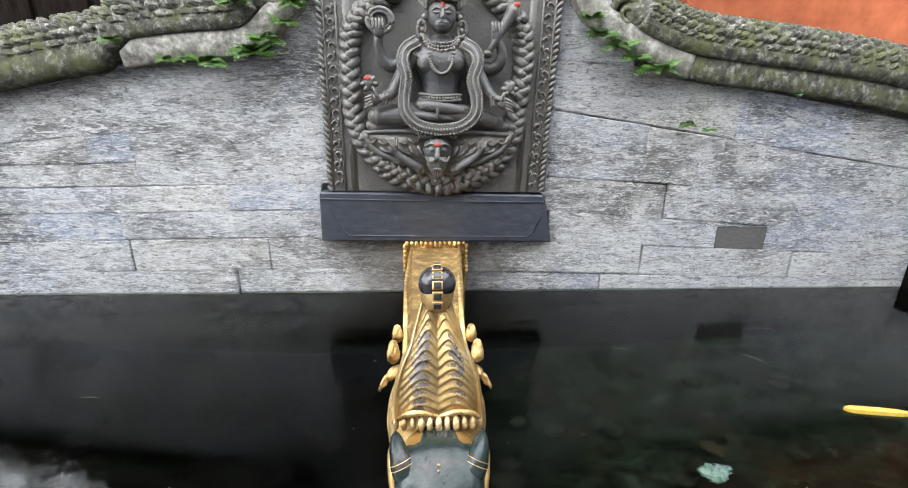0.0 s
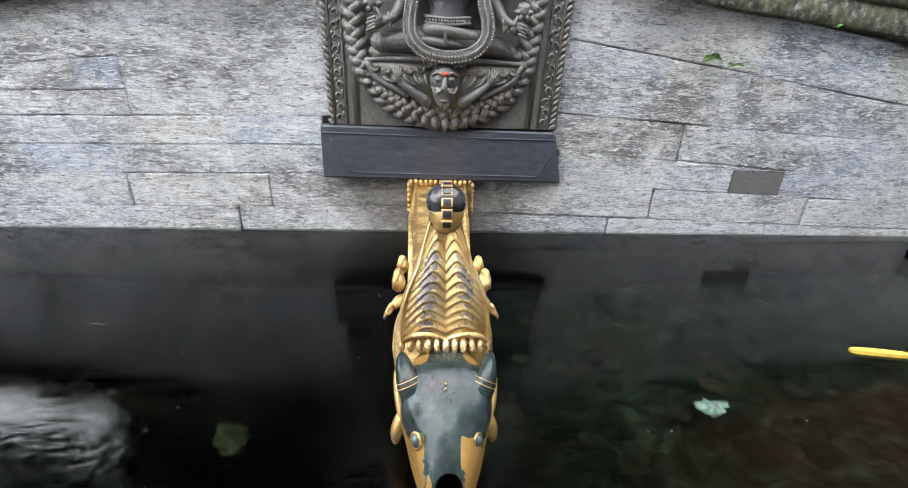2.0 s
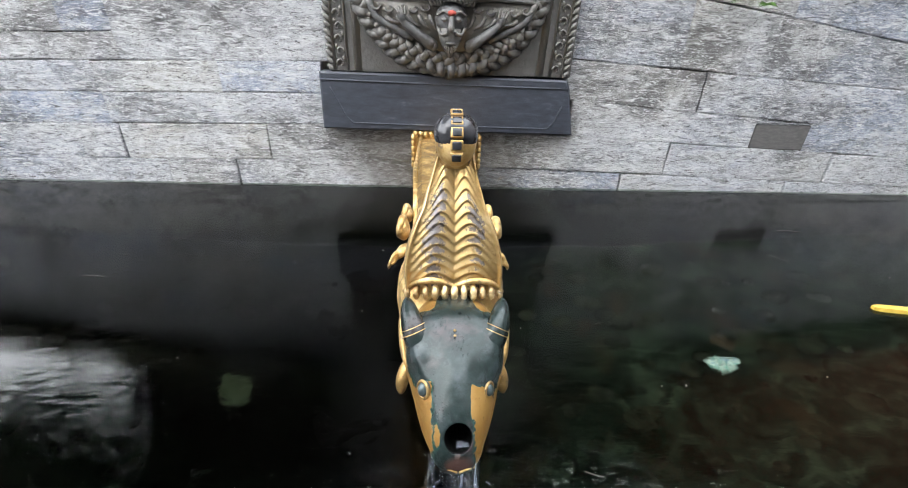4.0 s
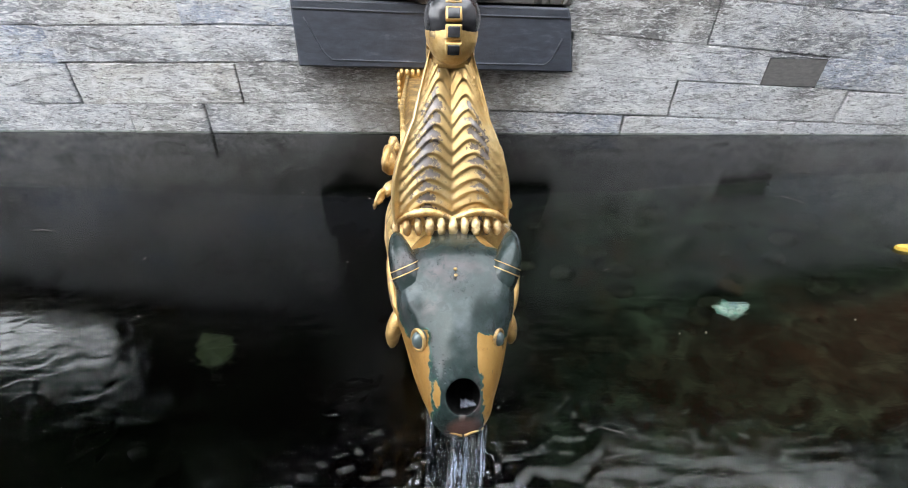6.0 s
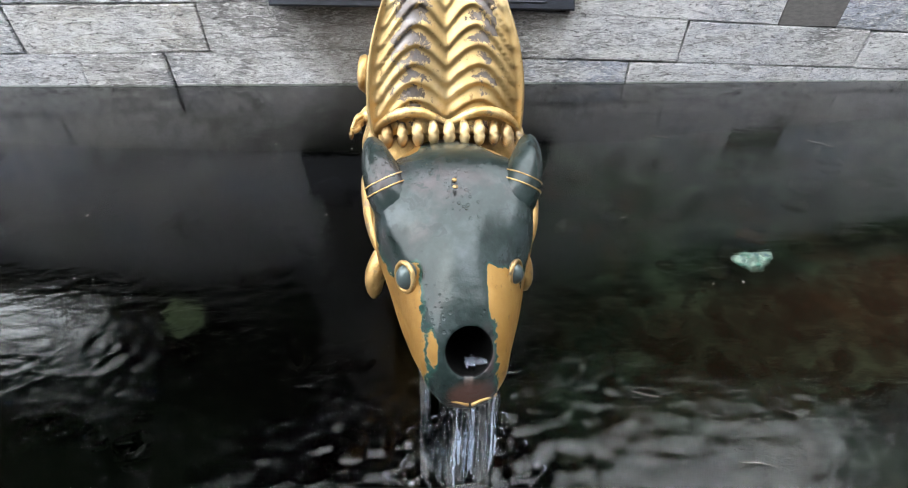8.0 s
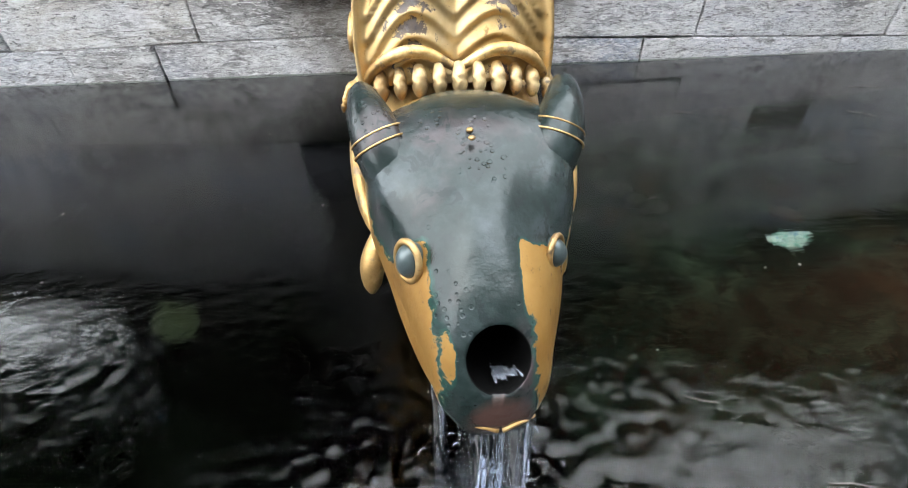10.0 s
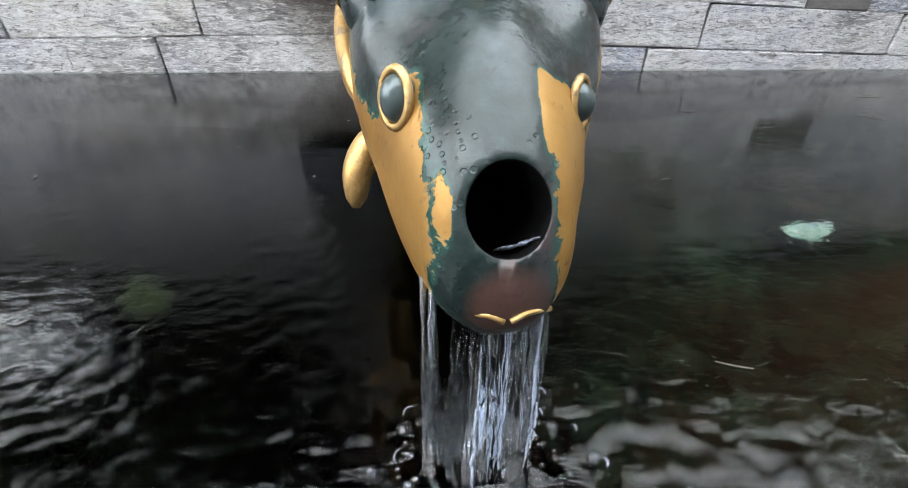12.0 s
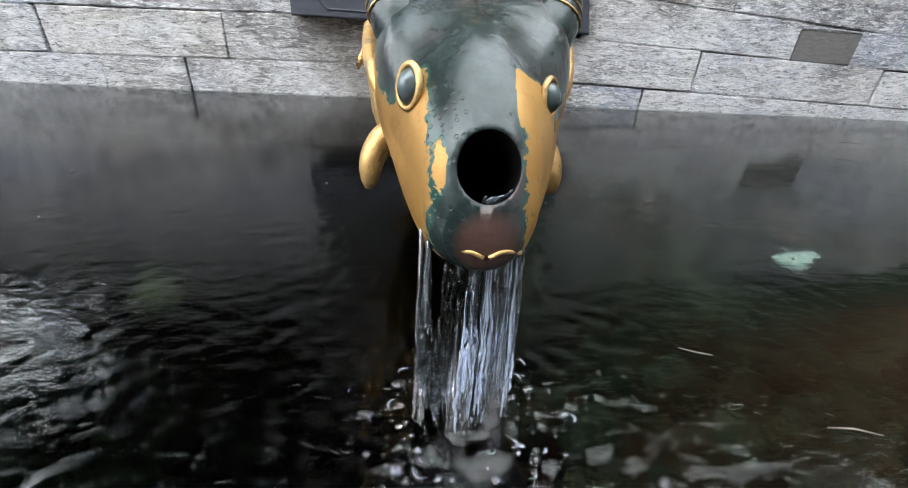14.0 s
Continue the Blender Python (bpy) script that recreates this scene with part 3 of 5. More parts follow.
# ---------------------------------------------------------------- carved stele
def stele():
    s = thing("carved_stele", "dark carved stone stele with patterned border above the spout", "stele", (0, 0, 0))
    # base slab with an incised edge
    bm = bmesh.new()
    sec = []
    for y, k in ((0.03, 0.0), (-0.046, 0.0), (-0.052, 0.006)):
        sec.append([(-0.5 + k, y, 0.252 + k), (0.5 - k, y, 0.246 + k), (0.462 - k, y, 0.424 - k), (0.448 - k, y, 0.455 - k), (-0.495 + k, y, 0.462 - k), (-0.497 + k, y, 0.43 - k)])
    add_loft(bm, sec)
    part("base_slab", bm, M_SLATE, s, "blue-black slate base slab with an incised frame", smooth=False)
    bm = bmesh.new()
    add_tube(bm, smooth_path([(-0.49, -0.053, 0.435), (0.0, -0.053, 0.428), (0.455, -0.053, 0.425)], 12), 0.0035, 6)
    part("incised_rib", bm, M_SLATE, s)
    bm = bmesh.new()
    add_tube(bm, smooth_path([(-0.46, -0.053, 0.41), (-0.43, -0.053, 0.35), (-0.39, -0.053, 0.285), (-0.3, -0.053, 0.276), (0.3, -0.053, 0.272), (0.40, -0.053, 0.28), (0.44, -0.053, 0.36)], 26), 0.003, 6)
    part("incised_rib", bm, M_SLATE, s)
    # back panel
    bm = bmesh.new()
    add_box(bm, (-0.455, -0.03, 0.463), (0.462, 0.05, 1.72), 0.006)
    part("back_panel", bm, M_CARVED, s, smooth=False)
    # borders: rope bead outside, scrolls inside
    for side in (-1, 1):
        def bx(z, inset):
            edge = 0.463 + (z - 0.463) * (0.002 if side < 0 else 0.03)
            return side * (edge - inset) + (0.0 if side < 0 else -0.012)
        bm = bmesh.new()
        n = 52
        for i in range(n):
            z = 0.475 + i * (1.24 / n)
            m = Matrix.Rotation(side * 0.75, 4, "Y")
            add_ball(bm, (bx(z, 0.011), -0.036, z), (0.0085, 0.008, 0.016), m, 8, 6)
        part("rope_border", bm, M_CARVED, s)
        bm = bmesh.new()
        for inset in (0.0255, 0.0735):
            add_tube(bm, [(bx(z, inset), -0.033, z) for z in (0.465, 1.0, 1.715)], 0.0045, 8)
        part("border_fillet", bm, M_CARVED, s)
        bm = bmesh.new()
        n = 30
        for i in range(n):
            z = 0.49 + i * (1.22 / n)
            flip = 1 if i % 2 else -1
            pts, rad = [], []
            for k in range(13):
                a = k / 12 * 4.6
                r = 0.0155 * (1 - k / 12 * 0.72)
                pts.append((bx(z, 0.0495) + flip * r * math.cos(a), -0.034, z + r * math.sin(a) * 1.15))
                rad.append(0.0048 * (1 - 0.4 * k / 12))
            add_tube(bm, pts, rad, 6, axis=(0, 1, 0))
            add_ball(bm, (bx(z, 0.0495) - flip * 0.012, -0.033, z + 0.019), (0.006, 0.006, 0.008), None, 7, 5)
        part("scroll_border", bm, M_CARVED, s)
        bm = bmesh.new()
        add_tube(bm, [(bx(z, 0.112), -0.028, z) for z in (0.468, 1.0, 1.715)], 0.016, 8, flat=0.45, axis=(0, 1, 0))
        part("plain_moulding", bm, M_CARVED, s)
    return s


stele()


def relief_figure():
    """The carved deity on its winged bearer, framed by coiled serpents: one carving."""
    bm = bmesh.new()
    K = 0.00122

    def at(cx, cy, y=-0.06):
        u, v = 520 + cx / 1.92, cy / 1.92
        return Vector(((u - 757) / (404 + (330 - v) * 0.16) - 0.002, y, 0.466 + (330 - v) / 452))

    def ball(cx, cy, ru, rv, y=-0.06, d=0.03, turn=0.0, seg=16, rings=10):
        add_ball(bm, at(cx, cy, y), (ru * K, d, rv * K), Matrix.Rotation(radians(turn), 4, "Y"), seg, rings)

    def limb(pts, radii, y=-0.07, n=14, seg=12, flat=1.0):
        P = smooth_path([at(p[0], p[1], p[2] if len(p) > 2 else y) for p in pts], n)
        R = []
        for i in range(n):
            f = i / (n - 1) * (len(radii) - 1)
            k = min(int(f), len(radii) - 2)
            R.append(K * (radii[k] + (radii[k + 1] - radii[k]) * (f - k)))
        add_tube(bm, P, R, seg, flat=flat, axis=(0, 1, 0))
        add_ball(bm, P[0], (R[0], R[0] * flat, R[0]), None, 10, 7)
        add_ball(bm, P[-1], (R[-1], R[-1] * flat, R[-1]), None, 10, 7)
        return P

    def coil(pts, turns, wide, thick, y0, strands=3):
        """Serpent bodies twined round one another, ringed with scales."""
        n = int(turns * 11)
        P = smooth_path([at(u, v, y0) for u, v in pts], n)
        for k in range(strands):
            Q, R = [], []
            for i, p in enumerate(P):
                t = (P[min(i + 1, n - 1)] - P[max(i - 1, 0)]).normalized()
                side = Vector((t.z, 0, -t.x))
                ph = 2 * math.pi * (i / (n - 1) * turns + k / strands)
                w = wide * (1 + 0.25 * noise.noise((i * 0.16, k * 3.1, turns)))
                Q.append(p + side * (w * math.sin(ph)) + Vector((0, -0.016 * math.cos(2 * ph + 0.6), 0)))
            Q = smooth_path(Q, n * 3)
            add_tube(bm, Q, [K * thick * (1 + 0.09 * (i % 2)) for i in range(len(Q))], 9)

    coil([(330, -40), (250, 20), (185, 75), (165, 150), (168, 250), (180, 360), (205, 450), (265, 535), (350, 590), (455, 615)], 9, 0.027, 14, -0.052)
    coil([(600, -40), (660, 15), (722, 75), (738, 150), (732, 250), (712, 360), (695, 450), (640, 535), (560, 590), (462, 615)], 9, 0.027, 14, -0.052)
    coil([(255, 505), (330, 555), (455, 580), (575, 555), (655, 505)], 5, 0.022, 13, -0.068)
    for k in range(9):
        a = (k - 4) / 4
        limb([(455 + a * 118, 600 - 44 * a * a, -0.07), (455 + a * 124, 622 - 46 * a * a, -0.082), (455 + a * 104, 636 - 50 * a * a, -0.07)], (14, 10), n=9)

    # seat slab, thighs and crossed shins
    limb([(235, 402, -0.06), (455, 412, -0.065), (675, 402, -0.06)], (16, 18, 16), n=12)
    limb([(255, 372, -0.080), (310, 368, -0.088), (380, 362, -0.10), (455, 352, -0.108)], (27, 33, 34, 28), n=16)
    limb([(640, 386, -0.080), (600, 376, -0.088), (530, 364, -0.10), (455, 352, -0.108)], (26, 32, 34, 28), n=16)
    limb([(395, 336, -0.128), (455, 340, -0.134), (535, 352, -0.126)], (17, 20, 15), n=12)
    limb([(375, 366, -0.128), (440, 372, -0.132), (500, 376, -0.122)], (14, 16, 11), n=12)
    limb([(448, 335, -0.150), (450, 372, -0.152)], (6, 5), n=5)
    # torso
    sections = []
    for cy, hw, d, y in ((325, 62, 0.050, -0.085), (300, 56, 0.050, -0.088), (270, 52, 0.050, -0.088), (240, 62, 0.056, -0.088), (205, 82, 0.062, -0.088), (178, 96, 0.058, -0.086), (158, 84, 0.046, -0.084), (142, 48, 0.034, -0.084), (120, 28, 0.028, -0.086)):
        c = at(457, cy, y)
        sections.append([c + Vector((hw * K * math.cos(a), -d * math.sin(a), 0)) for a in [2 * math.pi * k / 22 for k in range(22)]])
    add_loft(bm, sections)
    for sg in (-1, 1):
        ball(457 + sg * 36, 205, 36, 30, -0.125, 0.024)
    # arms: the lower pair rests on the knees, the upper pair is raised
    limb([(372, 172, -0.09), (345, 225, -0.098), (322, 272, -0.11), (298, 308, -0.128), (268, 318, -0.135)], (30, 24, 21, 15, 13), n=18)
    limb([(546, 172, -0.09), (572, 225, -0.098), (596, 270, -0.11), (622, 305, -0.128), (648, 318, -0.135)], (30, 24, 21, 15, 13), n=18)
    limb([(360, 185, -0.075), (310, 210, -0.07), (280, 200, -0.075), (262, 160, -0.09), (262, 128, -0.10)], (24, 21, 20, 15, 14), n=18)
    limb([(560, 190, -0.075), (610, 215, -0.07), (648, 200, -0.075), (655, 160, -0.09), (640, 128, -0.10)], (24, 21, 20, 15, 14), n=18)
    for cx, cy, sg in ((250, 322, -1), (660, 326, 1)):
        ball(cx, cy, 26, 19, -0.138, 0.016, sg * 15)
        for k in range(4):
            limb([(cx + sg * 4, cy - 12 + k * 9, -0.150), (cx - sg * 2 + sg * (22 + 3 * (k % 2)), cy - 6 + k * 10, -0.148)], (5.5, 4), n=5, seg=7)
        limb([(cx - sg * 12, cy - 12, -0.150), (cx - sg * 4, cy - 32, -0.150)], (6, 4.5), n=5, seg=7)
        for k in (0, 1):
            limb([(cx - sg * (36 + 9 * k), cy - 24, -0.140), (cx - sg * (32 + 9 * k), cy + 8, -0.140)], (5, 5), n=5, seg=7)
    for cx, cy, sg in ((264, 112, -1), (638, 112, 1)):
        ball(cx, cy, 19, 22, -0.112, 0.016, sg * 10)
        for k in range(4):
            limb([(cx - 15 + k * 10, cy - 6, -0.124), (cx - 18 + k * 10, cy - 30, -0.122)], (5, 4), n=4, seg=7)
    # emblems: a ringed disc, a club, lotus buds
    for r0, r1 in ((38, 7), (28, 5)):
        ring = [at(268, 84, -0.105) + Vector((r0 * K * math.cos(a), -0.004, r0 * 0.86 * K * math.sin(a))) for a in [2 * math.pi * k / 28 for k in range(29)]]
        add_tube(bm, ring, r1 * K, 8, cap=False)
    ball(268, 84, 34, 28, -0.095, 0.010)
    limb([(690, 40, -0.10), (660, 90, -0.112), (612, 165, -0.105)], (20, 15, 9), n=12)
    ball(608, 172, 15, 13, -0.105, 0.016)
    for cx, cy in ((238, 268), (678, 275)):
        ball(cx, cy, 20, 24, -0.115, 0.024)
        for k in range(6):
            a = k * 1.047
            ball(cx + 17 * math.cos(a), cy + 4 + 15 * math.sin(a), 9, 12, -0.120, 0.016, math.degrees(a) + 90, 9, 7)
    # long garland over shoulders and lap
    P = smooth_path([at(u, v, y) for u, v, y in ((385, 142, -0.118), (352, 165, -0.132), (340, 200, -0.142), (352, 255, -0.150), (346, 315, -0.152), (352, 360, -0.154), (388, 398, -0.150), (455, 412, -0.146), (525, 400, -0.150), (566, 360, -0.154), (570, 310, -0.152), (558, 255, -0.150), (574, 200, -0.142), (562, 165, -0.132), (528, 142, -0.118))], 110)
    add_tube(bm, P, 0.024, 10, flat=0.42, axis=(0, 1, 0))
    for i in range(len(P)):
        t = (P[min(i + 1, len(P) - 1)] - P[max(i - 1, 0)]).normalized()
        side = Vector((t.z, 0, -t.x))
        for w, r in ((0.018, 0.0046), (-0.018, 0.0046), (0.0, 0.0066)):
            add_ball(bm, P[i] + side * w + Vector((0, -0.0075, 0)), (r, r * 0.8, r), None, 6, 5)
    # collar, bead string, belt
    for drop, half, r, y in ((20, 46, 5, -0.136), (31, 52, 5, -0.140), (42, 56, 5.5, -0.143)):
        for i in range(17):
            a = i / 16 * math.pi
            ball(460 - half * math.cos(a), 128 + drop * math.sin(a), r, r, y + 0.02 * abs(math.cos(a)), 0.007, 0, 7, 5)
    for i in range(27):
        a = i / 26 * math.pi
        ball(460 - 38 * math.cos(a), 165 + 74 * math.sin(a) ** 0.8, 5.5, 5.5, -0.152, 0.008, 0, 8, 6)
    for row, r in ((300, 5), (316, 5)):
        limb([(392, row, -0.125), (457, row + 6, -0.146), (520, row, -0.125)], (r, r, r), n=14, seg=8)
    for i in range(15):
        ball(396 + i * 8.6, 309 + 5 * math.sin(i / 14 * math.pi), 4.5, 6, -0.124 - 0.022 * math.sin(i / 14 * math.pi), 0.008, 0, 7, 5)
    # head: face, ringlets, ear pendants, tall crown
    ball(462, 66, 40, 49, -0.112, 0.044, 0, 24, 16)
    ball(462, 92, 26, 22, -0.124, 0.034)
    limb([(462, 56, -0.152), (462, 76, -0.163)], (4, 7), n=5, seg=8)
    ball(462, 92, 13, 3.2, -0.156, 0.006)
    ball(462, 98, 10, 3.4, -0.155, 0.006)
    for sg in (-1, 1):
        ball(462 + sg * 18, 64, 12, 4.2, -0.150, 0.007)
        limb([(462 + sg * 7, 55, -0.153), (462 + sg * 19, 50, -0.153), (462 + sg * 31, 56, -0.142)], (2.4, 2.4), n=7, seg=6)
        for k in range(4):
            ball(462 + sg * (56 + 3 * k), 70 + 18 * k, 11, 12, -0.098, 0.02, 0, 10, 8)
        ring = [at(462 + sg * 64, 104, -0.112) + Vector((13 * K * math.cos(a), 0, 22 * K * math.sin(a))) for a in [2 * math.pi * k / 18 for k in range(19)]]
        add_tube(bm, ring, 0.006, 7, cap=False)
        for k in range(4):
            limb([(462 + sg * 50, 40 - k * 5, -0.095), (462 + sg * (74 + 3 * k), 22 - k * 12, -0.085)], (8, 4), n=5, seg=7)
    for row in (24, 10):
        for i in range(15):
            a = (i - 7) / 7
            ball(464 + a * 46, row + 5 * (1 - abs(a)), 4.2, 5.5, -0.152 + 0.035 * a * a, 0.008, 0, 7, 5)
    add_loft(bm, [[at(464, cy, -0.10) + Vector((hw * K * math.cos(a), -0.042 * hw / 46 * math.sin(a), 0)) for a in [2 * math.pi * k / 20 for k in range(20)]] for cy, hw in ((30, 45), (5, 46), (-20, 42), (-55, 32), (-85, 18))])
    for i in range(7):
        a = (i - 3) / 3
        ball(464 + a * 40, -8 + 5 * abs(a), 10, 20, -0.142 + 0.035 * a * a, 0.012, a * 14, 9, 7)
    # winged bearer: spread wings with scrolls, face with beard, raised hands
    for sg in (-1, 1):
        f = lambda d: 452 + sg * d
        outline = [(14, 424), (110, 420), (232, 424), (226, 446), (205, 476), (168, 500), (118, 524), (52, 560), (14, 566)]
        front = [at(f(u), v, -0.098) for u, v in outline]
        back = [at(f(u), v, -0.030) for u, v in outline]
        add_loft(bm, [back, front])
        limb([(f(16), 424, -0.098), (f(110), 420, -0.102), (f(234), 426, -0.096)], (10, 8, 7), n=12)
        limb([(f(232), 430, -0.096), (f(208), 476, -0.098), (f(164), 502, -0.1), (f(112), 530, -0.1)], (9, 10, 8), n=14)
        for k in range(5):
            cx0, cy0 = f(70 + k * 34), 446 + 5 * (k % 2)
            pts = [at(cx0 + sg * 15 * (1 - i / 16) * math.cos(i * 0.42), cy0 + 14 * (1 - i / 16) * math.sin(i * 0.42), -0.104) for i in range(13)]
            add_tube(bm, pts, [K * (5 - 0.25 * i) for i in range(13)], 7, axis=(0, 1, 0))
        for k in range(5):
            limb([(f(60 + k * 30), 470 + k * 2, -0.102), (f(52 + k * 28), 490 - k, -0.108), (f(38 + k * 26), 505 - k * 4, -0.102)], (7, 4), n=7, seg=8)
        limb([(f(52), 548, -0.105), (f(92), 520, -0.118), (f(122), 496, -0.122), (f(134), 482, -0.124)], (17, 14, 11, 10), n=12)
        ball(f(138), 472, 12, 20, -0.128, 0.012, sg * 20)
        for k in range(4):
            limb([(f(128 + k * 6), 466, -0.136), (f(130 + k * 8), 446 + k * 2, -0.132)], (3.6, 2.6), n=4, seg=6)
        for k in range(5):
            limb([(f(20 + k * 9), 436, -0.11), (f(26 + k * 10), 412 + 2 * k, -0.115)], (7, 4), n=5, seg=7)
    ball(450, 478, 46, 46, -0.115, 0.046, 0, 22, 14)
    add_loft(bm, [[at(448, cy, -0.12) + Vector((hw * K * math.cos(a), -d * math.sin(a), 0)) for a in [2 * math.pi * k / 16 for k in range(16)]] for cy, hw, d in ((500, 38, 0.040), (535, 30, 0.036), (562, 16, 0.026), (580, 4, 0.012))])
    limb([(450, 470, -0.158), (448, 500, -0.170)], (6, 10), n=6, seg=9)
    ball(448, 540, 15, 5, -0.156, 0.007)
    for sg in (-1, 1):
        ball(450 + sg * 19, 476, 10, 7, -0.154, 0.010)
        limb([(450 + sg * 6, 466, -0.158), (450 + sg * 22, 456, -0.158), (450 + sg * 40, 466, -0.145)], (4, 3), n=7, seg=7)
        limb([(450 + sg * 12, 512, -0.158), (450 + sg * 28, 516, -0.152), (450 + sg * 36, 500, -0.145)], (6, 4), n=7, seg=7)
        for k in range(3):
            limb([(448 + sg * (4 + k * 6), 548, -0.152), (448 + sg * (3 + k * 4), 570 - k * 4, -0.146)], (3, 2), n=4, seg=6)
    for f in bm.faces:
        f.material_index = 0
    for cx, cy, ru, rv, y, d in ((463, 40, 7, 13, -0.149, 0.006), (450, 460, 12, 7, -0.163, 0.005), (232, 256, 11, 8, -0.138, 0.005), (700, 28, 11, 8, -0.118, 0.006)):
        before = len(bm.faces)
        ball(cx, cy, ru, rv, y, d, 0, 10, 7)
        bm.faces.ensure_lookup_table()
        for f in bm.faces[before:]:
            f.material_index = 1
    ob = link("relief_statue", bm, [M_CARVED, M_RED], None, "dark stone deity relief seated on a winged bearer", True)
    tagged(ob, category="statue")


relief_figure()


# ---------------------------------------------------------------- coping with scaled serpent bodies
def coping(side):
    s = thing("serpent_coping", "mossy stone coping carved as a scaled serpent, curving upward", "coping", (0, 0, 0), "serpent copings")
    if side < 0:
        low = [(-3.6, 0.42), (-2.6, 0.64), (-1.6, 0.845), (-1.39, 0.889), (-1.18, 0.924), (-0.975, 0.955), (-0.77, 0.975), (-0.68, 1.0), (-0.59, 1.075), (-0.5, 1.165), (-0.46, 1.3)]
        end = 0.60
    else:
        low = [(4.0, 0.45), (2.8, 0.67), (1.98, 0.826), (1.52, 0.886), (1.27, 0.907), (1.02, 0.934), (0.89, 0.968), (0.77, 1.013), (0.67, 1.072), (0.59, 1.12), (0.52, 1.195), (0.48, 1.32)]
        end = 0.72
    path = smooth_path([(x, 0, z) for x, z in low], 90)
    # pale lower band
    inner = [p for p in path if abs(p.x) < (1.19 if side < 0 else 1.02)]
    sec = []
    for i, p in enumerate(inner):
        t = (inner[min(i + 1, len(inner) - 1)] - inner[max(i - 1, 0)]).normalized()
        nrm = Vector((-t.z, 0, t.x)) * (1 if side < 0 else -1)
        k = min(1.0, 0.62 + i / 6) if side < 0 else 1.0
        h = 0.092 * k
        prof = [(0.25, 0.0), (-0.045, 0.0), (-0.052, 0.004), (-0.055, h * 0.5), (-0.053, h * 0.95), (-0.047, h), (0.25, h)]
        sec.append([p + nrm * b + Vector((0, a, 0)) for a, b in prof])
    bm = bmesh.new()
    add_loft(bm, sec)
    part("plain_band", bm, M_BAND, s, "pale lichened stone band")
    if side > 0:
        bm = bmesh.new()
        sec = []
        rest = [p for p in path if abs(p.x) >= 1.0]
        for i, p in enumerate(rest):
            t = (rest[min(i + 1, len(rest) - 1)] - rest[max(i - 1, 0)]).normalized()
            nrm = Vector((t.z, 0, -t.x))
            w = 0.004 * noise.noise((p.x * 11, 0, 2.0))
            prof = [(0.25, 0.0), (-0.043, 0.0), (-0.050, 0.004), (-0.052 + w, 0.046), (-0.050 + w, 0.087), (-0.045, 0.0915), (0.25, 0.0915)]
            sec.append([p + nrm * b + Vector((0, a, 0)) for a, b in prof])
        add_loft(bm, sec)
        part("stained_band", bm, M_MOSS, s, "black-stained mossy stone band")
    # rough plinth and rounded scaled body
    outer = [p for p in path if abs(p.x) > end]
    sec, rows = [], []
    for i, p in enumerate(outer):
        t = (outer[min(i + 1, len(outer) - 1)] - outer[max(i - 1, 0)]).normalized()
        nrm = Vector((-t.z, 0, t.x)) * (1 if side < 0 else -1)
        lift = 0.0
        if side > 0:
            lift = 0.088
        elif abs(p.x) < 1.25:
            lift = 0.088 * min(1.0, (1.25 - abs(p.x)) / 0.10)
        h = 0.115 - lift * 0.45
        prof = [(0.2, lift), (-0.03, lift), (-0.062, lift + 0.006), (-0.068, lift + h * 0.55), (-0.060, lift + h)]
        r = 0.125
        for k in range(1, 12):
            a = math.pi * k / 12
            prof.append((0.068 - r * math.cos(a), lift + h + 0.105 * math.sin(a)))
        prof.append((0.16, lift + h))
        wob = 1 + 0.05 * noise.noise((p.x * 9, p.z * 9, 0.4))
        sec.append([p + nrm * (b * wob) + Vector((0, a, 0)) for a, b in prof])
        rows.append((p, t, nrm, lift + h))
    bm = bmesh.new()
    add_loft(bm, sec)
    part("coping_body", bm, M_MOSS, s)
    # overlapping scales, one mesh shared by all
    bm = bmesh.new()
    add_ball(bm, (0, 0, 0), (0.026, 0.017, 0.010), None, 9, 5)
    add_tube(bm, [(-0.013, -0.003, 0.007), (0.003, 0.0, 0.011), (0.016, 0.003, 0.007)], 0.003, 5)
    me = bpy.data.meshes.new("scale")
    for f in bm.faces:
        f.smooth = True
    bm.to_mesh(me)
    bm.free()
    me.materials.append(M_MOSS)
    length = [0.0]
    for a, b in zip(rows, rows[1:]):
        length.append(length[-1] + (b[0] - a[0]).length)
    rnd = random.Random(4 + side)
    for row in range(6):
        ang = radians(-6 + row * 17)
        d = 0.02 + (row % 2) * 0.02
        while d < length[-1]:
            i = min(range(len(length)), key=lambda j: abs(length[j] - d))
            p, t, nrm, base = rows[i]
            if abs(p.x) < 2.05:
                q = p + nrm * (base + 0.106 * math.sin(ang)) + Vector((0, 0.068 - 0.127 * math.cos(ang), 0))
                out = (nrm * math.sin(ang) + Vector((0, -math.cos(ang), 0))).normalized()
                tt = (t - out * t.dot(out)).normalized()
                rot = Matrix((tt, out.cross(tt), out)).transposed().to_4x4()
                o = new("scale", me)
                o.parent = s
                o.matrix_world = Matrix.Translation(q) @ rot @ Matrix.Rotation(rnd.uniform(-0.25, 0.25) + side * 0.5, 4, "Z") @ Matrix.Rotation(0.2, 4, "Y")
            d += 0.04
    # scroll that ends the serpent
    bm = bmesh.new()
